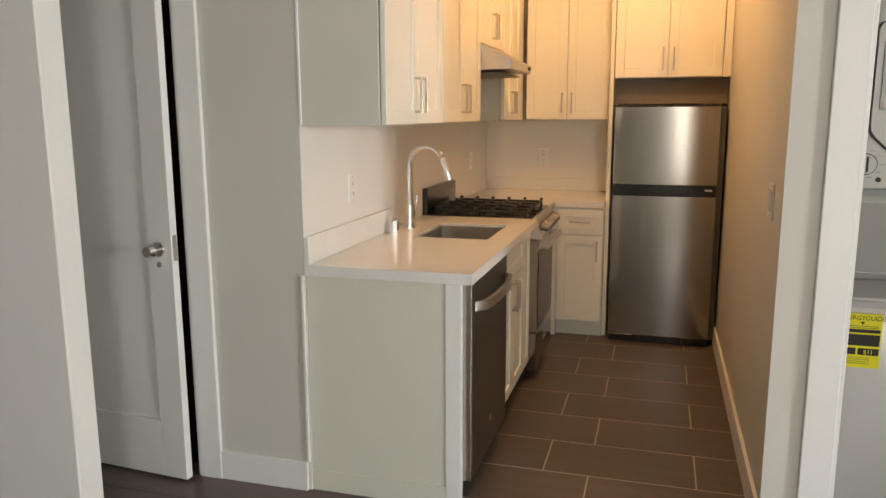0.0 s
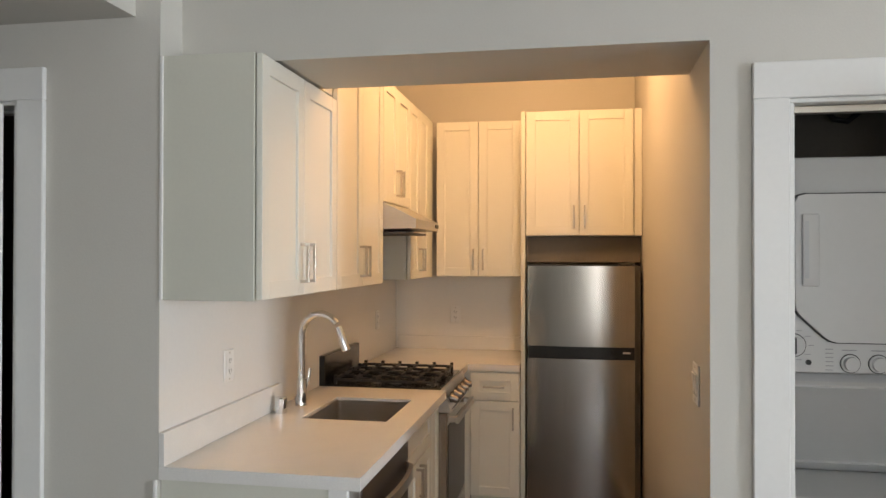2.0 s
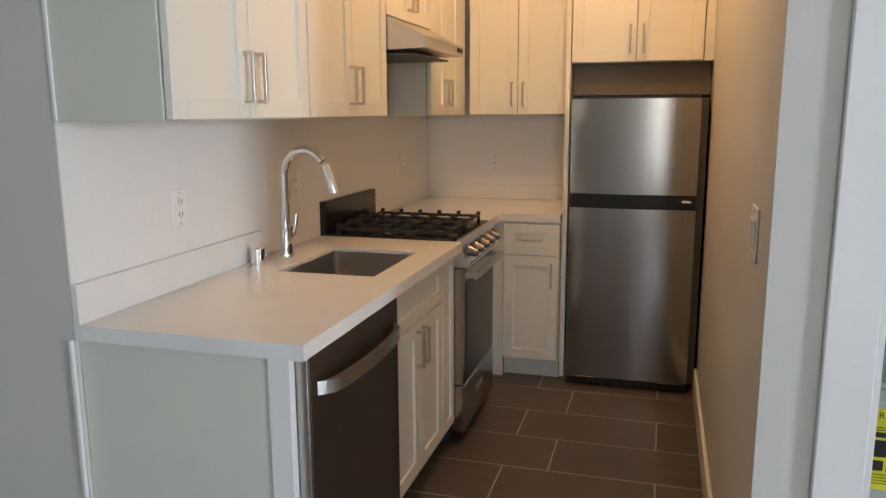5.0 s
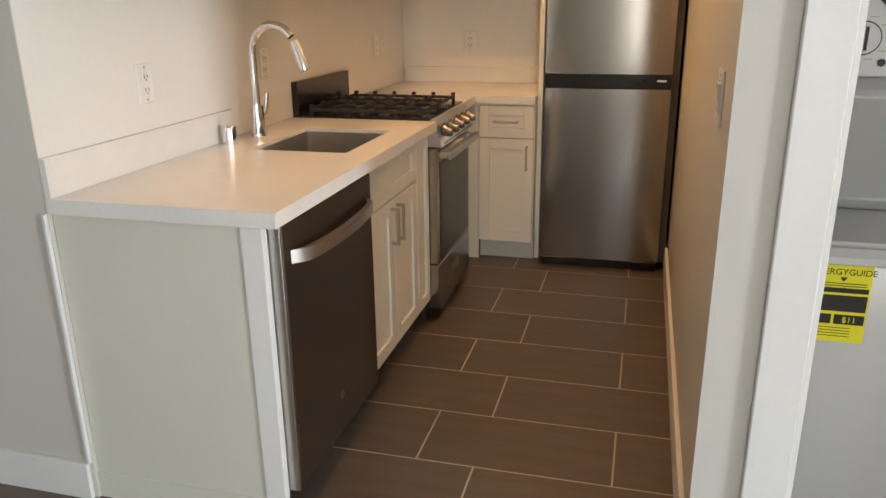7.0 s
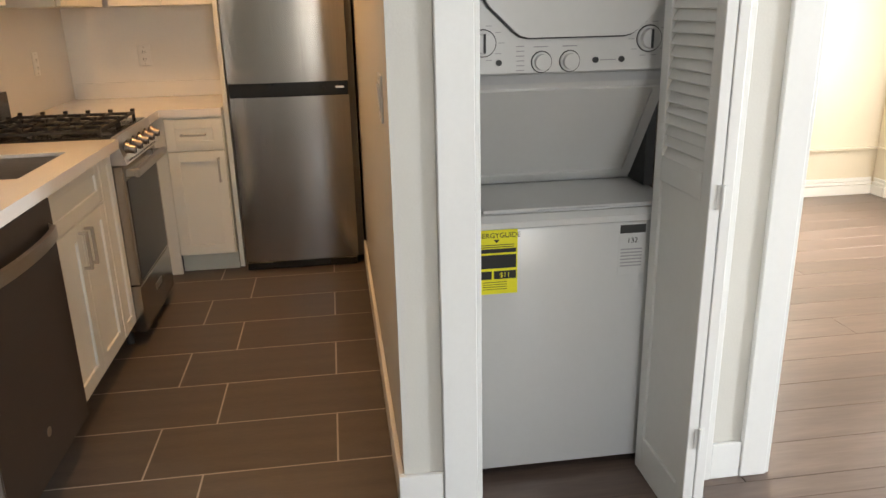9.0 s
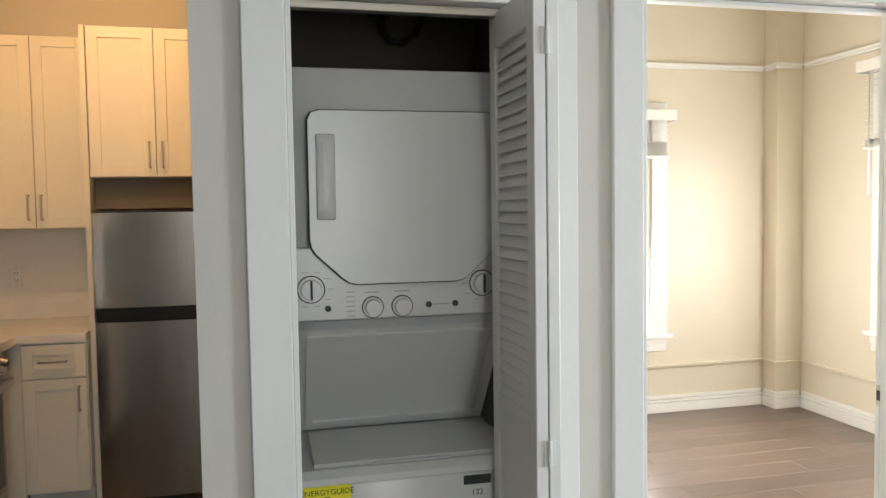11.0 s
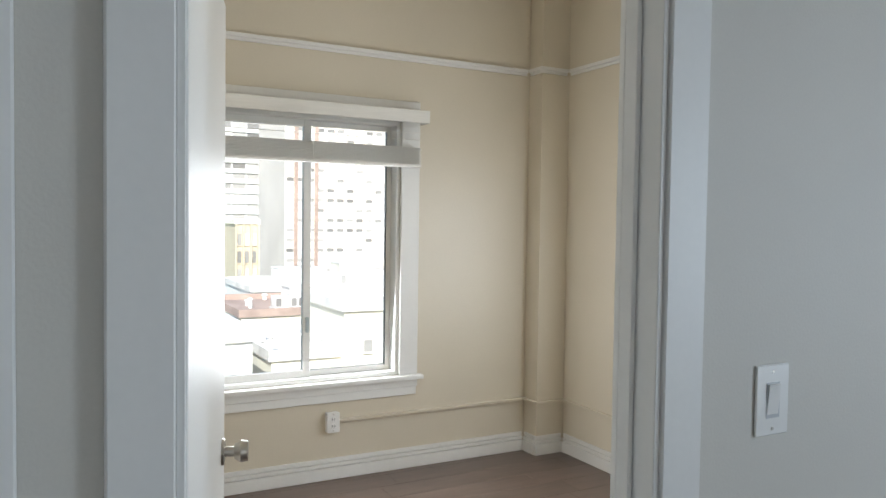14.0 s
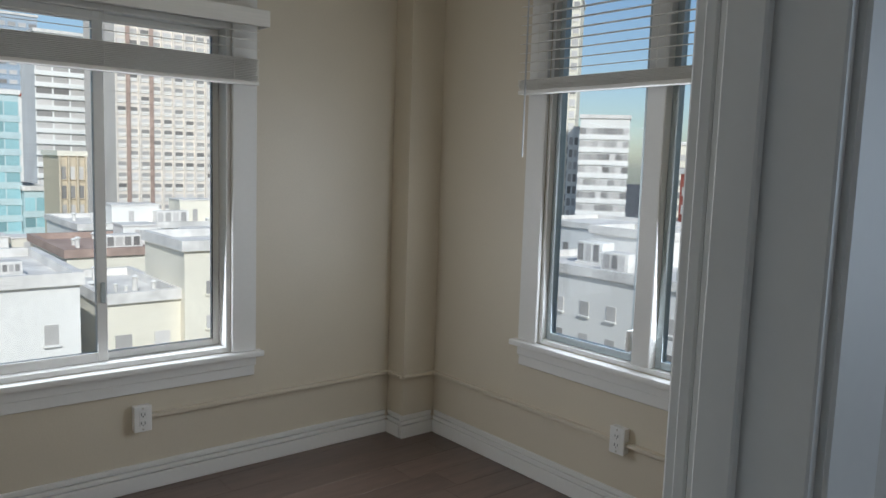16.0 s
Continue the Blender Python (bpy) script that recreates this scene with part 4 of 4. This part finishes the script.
def blind(name, label, m, w, top, bottom, slats, stack, drop_slats):
    """A lowered slat blind hanging before a window: local x across, y towards the room negative."""
    b = thing(name, label, "window blind", m)
    part("valance", boxes(((-0.04, -0.105, top - 0.075), (w + 0.04, -0.09, top)), ((-0.04, -0.0895, top - 0.075), (-0.026, -0.002, top)), ((w + 0.026, -0.0895, top - 0.075), (w + 0.04, -0.002, top)), bev=0.002), M["blind"], b)
    part("headrail", boxes(((0, -0.075, top - 0.05), (w, -0.025, top - 0.004)), bev=0.002), M["blind"], b)
    me = mesh_of("slat", boxes(((0, -0.025, -0.0015), (w, 0.025, 0.0015)), bev=0.0008), M["blind"])
    for z in drop_slats:
        s = new("slat", me)
        s.parent = b
        s.location = (0, -0.05, z)
        s.rotation_euler = (radians(8), 0, 0)
    n = max(1, round((stack - bottom) / 0.0085))
    for k in range(n):
        s = new("slat", me)
        s.parent = b
        s.location = (random.uniform(-0.0015, 0.0015), -0.05 + random.uniform(-0.004, 0.004), bottom + 0.022 + k * (stack - bottom - 0.022) / n)
    part("bottom_rail", boxes(((-0.001, -0.076, bottom), (w + 0.001, -0.024, bottom + 0.018)), bev=0.003), M["blind"], b)
    for cx in (0.12, w / 2, w - 0.12):
        part("ladder_cord", boxes(((cx - 0.0012, -0.0775, bottom + 0.01), (cx + 0.0012, -0.0765, top - 0.05)), ((cx - 0.0012, -0.0235, bottom + 0.01), (cx + 0.0012, -0.0225, top - 0.05))), M["blind"], b)
    part("tilt_wand", cyl(((0.055, -0.086, top - 0.06), (0.058, -0.088, top - 0.85), 0.004, 0.004, 8)), M["grey_plastic"], b)
    return b


def window_trim(w, m, label, name, x0, x1, z0, z1, cw, sill_z):
    w0 = thing(name, label, "window", m)
    w0["kind"] = "structure"
    part("casing_side", boxes(((x0 - cw, -0.022, sill_z), (x0, -0.001, z1)), bev=0.003), M["trim"], w0)
    part("casing_side", boxes(((x1, -0.022, sill_z), (x1 + cw, -0.001, z1)), bev=0.003), M["trim"], w0)
    part("casing_head", boxes(((x0 - cw, -0.022, z1), (x1 + cw, -0.001, z1 + cw)), bev=0.003), M["trim"], w0)
    part("window_sill", boxes(((x0 - cw - 0.03, -0.055, sill_z - 0.028), (x1 + cw + 0.03, -0.001, sill_z - 0.0005)), bev=0.005), M["trim"], w0)
    part("apron", boxes(((x0 - cw, -0.024, sill_z - 0.075), (x1 + cw, -0.001, sill_z - 0.0285)), ((x0 - cw + 0.005, -0.017, sill_z - 0.125), (x1 + cw - 0.005, -0.001, sill_z - 0.0755)), bev=0.003), M["trim"], w0)
    return w0


# sliding window in the north wall
n0 = window_trim(None, pose(0, 3.09, 0), "white sliding window with two panes", "window_north", 3.345, 4.507, 0.60, 2.11, 0.12, 0.575)
part("window_frame", box_frame(3.345, 4.507, 0.5755, 2.11, 0.024, 0.0, 0.128), M["trim"], n0)
s1 = part("sash", box_frame(3.37, 3.965, 0.60, 2.085, 0.042, 0.045, 0.075), M["trim"], n0)
s2 = part("sash", box_frame(3.93, 4.482, 0.60, 2.085, 0.032, 0.08, 0.108), M["trim"], n0)
pane(s1, 3.412, 3.923, 0.642, 2.043, 0.058)
pane(s2, 3.962, 4.45, 0.632, 2.053, 0.092)
part("weather_seal", boxes(((4.4465, 0.0755, 0.635), (4.4495, 0.0795, 2.05))), M["rubber"], s2)
part("sash_lock", boxes(((3.935, 0.03, 0.86), (3.955, 0.0445, 0.95)), bev=0.004), M["aluminium"], s1)
blind("window_blind", "white slatted blind drawn up over the sliding window", pose(3.262, 3.068, 0), 1.338, 2.168, 1.832, 3, 1.955, [1.995, 2.035, 2.072])

# casement window in the east wall: local x runs south
e0 = window_trim(None, pose(5.65, 2.165, 0, 0, 0, -90), "white casement window with two metal sashes", "window_east", 0.0, 1.235, 0.69, 2.32, 0.115, 0.665)
part("window_frame", box_frame(0.0, 1.235, 0.667, 2.32, 0.02, 0.0, 0.10), M["trim"], e0)
part("mullion", boxes(((0.545, -0.012, 0.688), (0.635, 0.10, 2.299)), bev=0.004), M["trim"], e0)
for a, b in ((0.0205, 0.5445), (0.6355, 1.2145)):
    s = part("sash", box_frame(a, b, 0.6885, 2.2985, 0.03, 0.03, 0.07), M["aluminium"], e0, "pale blue-grey metal sash")
    pane(s, a + 0.03, b - 0.03, 0.7185, 2.2685, 0.05)
    part("bead", box_frame(a + 0.025, b - 0.025, 0.7135, 2.2735, 0.009, 0.026, 0.0295, 0.0), M["aluminium"], s)
    part("crank", boxes(((b - 0.028, -0.02, 0.74), (b - 0.008, 0.0295, 0.83)), bev=0.004), M["trim"], s)
blind("window_blind", "white slatted blind half drawn up over the casement window", pose(5.628, 2.275, 0, 0, 0, -90), 1.50, 2.40, 1.835, 10, 1.905, [1.94 + 0.042 * k for k in range(10)])

# ---- floors ----
def tile_rows():
    r, y = 0, 0.283 - 0.3065
    while y < 2.9:
        x = (1.04 if r % 2 == 0 else 0.853) - 3 * 0.61
        while x < 1.655:
            a, b = max(x, 0.0) + 0.0026, min(x + 0.61, 1.655) - 0.0026
            c, d = y + 0.0026, min(y + 0.3065, 2.94) - 0.0026
            if b - a > 0.03:
                yield a, b, c, d
            x += 0.61
        y += 0.3065
        r += 1


structure("floor_kitchen", boxes(((0.0, -0.026, -0.0115), (1.655, 2.94, -0.0007))), M["grout"], "dark brown porcelain tile floor with pale grout", "floor")
kitchen_floor = bpy.data.objects["floor_kitchen"]
tile_mesh = {}


def piece(name, store, key, dims, at, material, parent, bev=0.0012):
    if key not in store:
        store[key] = mesh_of(name, boxes(((0, 0, 0), dims), bev=bev), material, False)
    ob = new(name, store[key])
    ob.parent = parent
    ob.location = at
    return ob


for a, b, c, d in tile_rows():
    piece("tile", tile_mesh, (round(b - a, 3), round(d - c, 3)), (b - a, d - c, 0.006), (a, c, -0.006), M["tile"], kitchen_floor)
structure("threshold", boxes(((0.655, -0.045, -0.011), (1.64, -0.027, 0.002)), bev=0.002), M["grout"], "thin pale edge strip between tile and planks", "trim")

plank_floor = structure("floor_planks", boxes(((-3.2, -5.0, -0.0118), (7.65, -0.046, -0.0095)), ((1.756, -0.0455, -0.0118), (5.65, 3.09, -0.0095))), M["subfloor"], "grey-brown wood plank floor", "floor")
plank_mesh = {}
PW, PL = 0.18, 1.22
rng = random.Random(4)


def lay(x0, x1, y0, y1):
    y = y0
    while y < y1 - 0.01:
        w = min(PW, y1 - y)
        x = x0 - rng.uniform(0, PL)
        while x < x1:
            a, b = max(x, x0), min(x + PL, x1)
            if b - a > 0.02:
                l = round(b - a, 2)
                piece("plank", plank_mesh, (l, round(w, 3)), (l - 0.0015, w - 0.0015, 0.0095), (a, y, -0.0095), M["plank"], plank_floor, 0.0008)
            x += PL
        y += PW


lay(1.756, 5.65, -0.0455, 3.09)
lay(-3.2, 7.65, -5.0, -0.046)

# ---- the city outside ----
GROUND = -34.0
structure("ground", boxes(((-900, 3.4, GROUND - 1), (1500, 1500, GROUND)), ((6.2, -900, GROUND - 1), (1500, 3.39, GROUND))), M["asphalt"], "city ground far below", "ground")


def tower(name, label, m, w, depth, top, wall, cols, rows, floor_h, win, glassm, roof="roof_grey", base=GROUND, pier=0.0, band=0.0, first=None, sides=True):
    """A building: local x along its front, y into it, z from the world's zero. Windows stand in a grid on the front."""
    t = thing(name, label, "building", m)
    part("wall", boxes(((0, 0, base), (w, depth, top))), M[wall], t)
    part("roof", boxes(((-0.3, -0.3, top + 0.01), (w + 0.3, 0.3, top + 0.9)), ((-0.3, depth - 0.3, top + 0.01), (w + 0.3, depth + 0.3, top + 0.9)), ((-0.3, 0.31, top + 0.01), (0.3, depth - 0.31, top + 0.9)), ((w - 0.3, 0.31, top + 0.01), (w + 0.3, depth - 0.31, top + 0.9)), ((0.31, 0.31, top + 0.01), (w - 0.31, depth - 0.31, top + 0.2))), M[roof], t)
    cw = w / cols if cols else 0
    zs = [top - 1.2 - (k + 1) * floor_h for k in range(rows)]
    if cols and rows:
        me = mesh_of("window", boxes(((-win[0] / 2, -0.06, 0), (win[0] / 2, 0.05, win[1]))), glassm, False)
        fm = mesh_of("sill", boxes(((-win[0] / 2 - 0.1, -0.22, -0.15), (win[0] / 2 + 0.1, 0, -0.01))), M[wall], False)
        for z in zs:
            for c in range(cols):
                o = new("window", me)
                o.parent = t
                o.location = ((c + 0.5) * cw, 0, z + 0.5)
                if not band:
                    s = new("sill", fm)
                    s.parent = o
    if pier:
        for c in range(cols + 1):
            part("pilaster", boxes(((c * cw - pier / 2, -0.5, base), (c * cw + pier / 2, -0.001, top))), M[wall], t)
    if band:
        for z in zs:
            part("floor_band", boxes(((-0.2, -band, z - 0.75), (w + 0.2, -0.001, z + 0.35))), M[wall], t)
    return t


CG, CB = M["city_glass"], M["city_blue"]
tower("hotel_tower", "pale pink high-rise with rows of small windows", pose(54.5, 180, 0), 34, 26, 34, "stone_pink", 13, 19, 2.5, (1.75, 1.15), CG, pier=0.35)
hotel = bpy.data.objects["hotel_tower"]
for c in (1, 3):
    part("brown_pier", boxes(((c * 34 / 13 - 0.45, -0.7, GROUND), (c * 34 / 13 + 0.45, -0.51, 34))), M["roof_brown"], hotel, "brown vertical pier")
panel = mesh_of("spandrel", boxes(((-0.86, -0.16, -0.55), (0.86, -0.07, 0.25))), M["stone_white"], False)
for k in range(19):
    for c in range(13):
        sp = new("spandrel", panel)
        sp.parent = hotel
        sp.location = ((c + 0.5) * 34 / 13, 0, 34 - 1.2 - (k + 1) * 2.5 + 0.5)
tower("office_tower", "white high-rise with dark ribbon windows", pose(46.5, 222, 0), 12.5, 18, 32, "concrete", 3, 18, 3.0, (3.7, 1.5), CG, band=0.5)
tower("glass_office", "blue-green glass office building", pose(2.0, 160, 0), 29.5, 20, 11.5, "city_pale", 12, 13, 3.1, (2.2, 2.5), CB, band=0.16, roof="stone_white")
tower("glass_annex", "lower blue-green glass office wing", pose(31.6, 158, 0), 3.9, 20, -6.2, "city_pale", 2, 7, 3.1, (1.7, 2.5), CB, band=0.16)
tower("dark_tower", "slate blue high-rise behind the glass office", pose(20, 330, 0), 49, 30, 52, "city_dark", 14, 18, 3.6, (2.6, 1.6), CG)
tower("red_roof_building", "white building with a red roof edge", pose(44.5, 245, 0), 10, 16, 16.5, "stone_white", 4, 8, 3.6, (1.1, 1.6), CG, roof="roof_red")
tower("brick_loft", "narrow tan building with tall windows", pose(34.0, 141, 0), 4.2, 12, 0.6, "stone_tan", 3, 6, 3.3, (0.7, 2.2), CG, pier=0.3, roof="stone_cream")
tower("flat_block", "low white building with a flat roof", pose(-6, 56, 0), 22.5, 16, -7.8, "stone_white", 6, 3, 3.4, (0.9, 1.4), CG)
tower("penthouse", "small white rooftop structure", pose(8, 76, 0), 9, 10, -9.4, "stone_white", 3, 1, 2.6, (0.8, 1.0), CG)
tower("cream_block", "cream low building with small windows", pose(19.6, 62, 0), 6.2, 14, -10.6, "stone_cream", 2, 3, 3.2, (1.3, 1.3), CG)
tower("cream_stair_tower", "cream rooftop stair tower", pose(25.8, 61, 0), 9, 10, -6.5, "stone_cream", 2, 3, 3.0, (0.8, 1.1), CG)
tower("brown_roof_block", "low building with a brown gravel roof", pose(22, 84, 0), 22, 18, -9.6, "stone_cream", 6, 2, 3.2, (1.3, 1.2), CG, roof="roof_brown")
tower("pale_block", "pale low building before the high-rise", pose(30, 112, 0), 34, 20, -9.5, "stone_white", 9, 2, 3.3, (1.2, 1.3), CG)
tower("old_block", "white low building with small windows", pose(4, 100, 0), 24, 18, -12.5, "stone_white", 8, 3, 3.2, (1.0, 1.4), CG, roof="roof_brown")
# seen through the casement window: fronts face west
tower("yellow_tower", "cream high-rise with square windows", pose(152, 137, 0, 0, 0, -52), 6.24, 20, 46, "stone_cream", 3, 18, 3.1, (1.5, 1.8), CG)
tower("grey_tower", "grey high-rise with narrow windows", pose(150, 128.8, 0, 0, 0, -52), 5.07, 20, 11, "concrete", 4, 13, 3.1, (0.9, 1.9), CG, pier=0.3)
tower("white_tower", "white high-rise with ribbon windows", pose(146, 121.8, 0, 0, 0, -52), 11.7, 20, 13.5, "stone_white", 8, 14, 3.1, (1.6, 1.5), CG, band=0.3)
tower("red_block", "red brick mid-rise city building", pose(120, 76, 0, 0, 0, -90), 8, 16, 1.0, "roof_red", 4, 5, 3.2, (1.1, 1.6), CG)
tower("peach_tower", "pale peach high-rise with small windows", pose(170, 112, 0, 0, 0, -52), 14.04, 20, 8, "stone_cream", 7, 14, 3.2, (1.4, 1.5), CG)
tower("market_block", "white low building with flat roofs", pose(60, 58, 0, 0, 0, -90), 26, 30, -9.0, "stone_white", 8, 3, 3.2, (1.1, 1.4), CG)
tower("market_shed", "small white rooftop plant house", pose(72, 56, 0, 0, 0, -90), 10, 8, -6.0, "stone_white", 3, 1, 2.4, (0.9, 0.9), CG)
tower("market_annex", "pale low rooftop block", pose(95, 90, 0, 0, 0, -90), 40, 20, -8.0, "concrete", 10, 3, 3.2, (1.1, 1.4), CG)


def roof_unit(label, m, w, d, h, material, louvres):
    u = thing("roof_unit", label, "roof equipment", m, "roof equipment")
    part("housing", boxes(((0, 0, 0), (w, d, h)), bev=0.04), M[material], u)
    part("curb", boxes(((-0.15, -0.15, -0.22), (w + 0.15, d + 0.15, -0.005))), M["roof_grey"], u)
    for k in range(louvres):
        part("louvre", boxes(((0.12 + k * (w - 0.2) / louvres, -0.05, 0.2), (0.12 + (k + 0.7) * (w - 0.2) / louvres, -0.002, h - 0.2))), M["city_glass"], u)
    return u


roof_unit("brown louvred air unit on a white roof", pose(11.5, 60, -7.38), 2.2, 1.4, 0.9, "roof_grey", 5)
roof_unit("grey air unit on a white roof", pose(6, 62, -7.38), 1.6, 1.4, 1.0, "roof_grey", 3)
roof_unit("white air unit on a white roof", pose(2, 60, -7.38), 1.8, 1.4, 1.2, "stone_white", 3)
roof_unit("grey air unit on a brown roof", pose(27, 88, -9.18), 4, 2, 1.4, "roof_grey", 4)
roof_unit("white air unit on a brown roof", pose(34, 87, -9.18), 3, 2, 1.7, "stone_white", 3)
roof_unit("grey air unit on a low roof", pose(63, 47, -8.58, 0, 0, -90), 3, 2, 1.8, "roof_grey", 3)
roof_unit("white air unit on a low roof", pose(66, 53, -8.58, 0, 0, -90), 3.4, 2, 2.2, "stone_white", 3)
roof_unit("grey air unit on a far roof", pose(42, 116, -9.08), 5, 2.5, 1.8, "roof_grey", 4)
roof_unit("white air unit on a far roof", pose(52, 115, -9.08), 3, 2.5, 2.2, "stone_white", 3)


def roof_vent(label, x, y, z, r, h):
    v = thing("roof_vent", label, "roof vent", pose(x, y, z), "rooftop vents")
    part("pipe", cyl(((0, 0, 0), (0, 0, h), r, r, 10)), M["roof_grey"], v)
    part("cap", cyl(((0, 0, h), (0, 0, h + r * 0.8), r * 1.7, r * 0.6, 10)), M["stone_white"], v)
    return v


vents = random.Random(9)
for x0, x1, y0, y1, z in ((-4, 15, 57, 70, -7.6), (20.2, 25, 64, 74, -10.4), (24, 42, 86, 100, -9.4), (32, 62, 114, 130, -9.3), (6, 26, 102, 116, -12.3)):
    for k in range(7):
        roof_vent("pale metal vent pipe on a flat roof", vents.uniform(x0, x1), vents.uniform(y0, y1), z, vents.uniform(0.12, 0.3), vents.uniform(0.5, 1.5))
for k in range(12):
    roof_vent("pale metal vent pipe on a flat roof", vents.uniform(62, 86), vents.uniform(34, 56), -8.8, vents.uniform(0.15, 0.35), vents.uniform(0.6, 2.0))


def bulkhead(label, x, y, z, w, d, h, material):
    b = thing("roof_bulkhead", label, "roof structure", pose(x, y, z), "rooftop structures")
    part("wall", boxes(((0, 0, 0), (w, d, h))), M[material], b)
    part("coping", boxes(((-0.12, -0.12, h + 0.005), (w + 0.12, d + 0.12, h + 0.18))), M["roof_grey"], b)
    part("door", boxes(((w * 0.35, -0.06, 0.02), (w * 0.35 + 0.8, -0.002, min(2.0, h * 0.8)))), M["city_glass"], b)
    return b


for x, y, z, w, d, h, mt in ((-3, 62, -7.6, 4, 4, 2.1, "stone_white"), (4.5, 66, -7.6, 3, 3, 1.6, "concrete"), (14, 104, -12.3, 6, 5, 3, "stone_white"), (21, 108, -12.3, 4, 4, 2.4, "stone_cream"),
                             (30, 92, -9.4, 4, 4, 2.2, "stone_white"), (37, 90, -9.4, 3.5, 3, 1.7, "stone_cream"), (36, 118, -9.3, 7, 5, 2.8, "stone_white"), (47, 120, -9.3, 6, 5, 3.4, "stone_cream"), (56, 117, -9.3, 5, 5, 2.2, "concrete")):
    bulkhead("small flat-topped structure on a roof", x, y, z, w, d, h, mt)
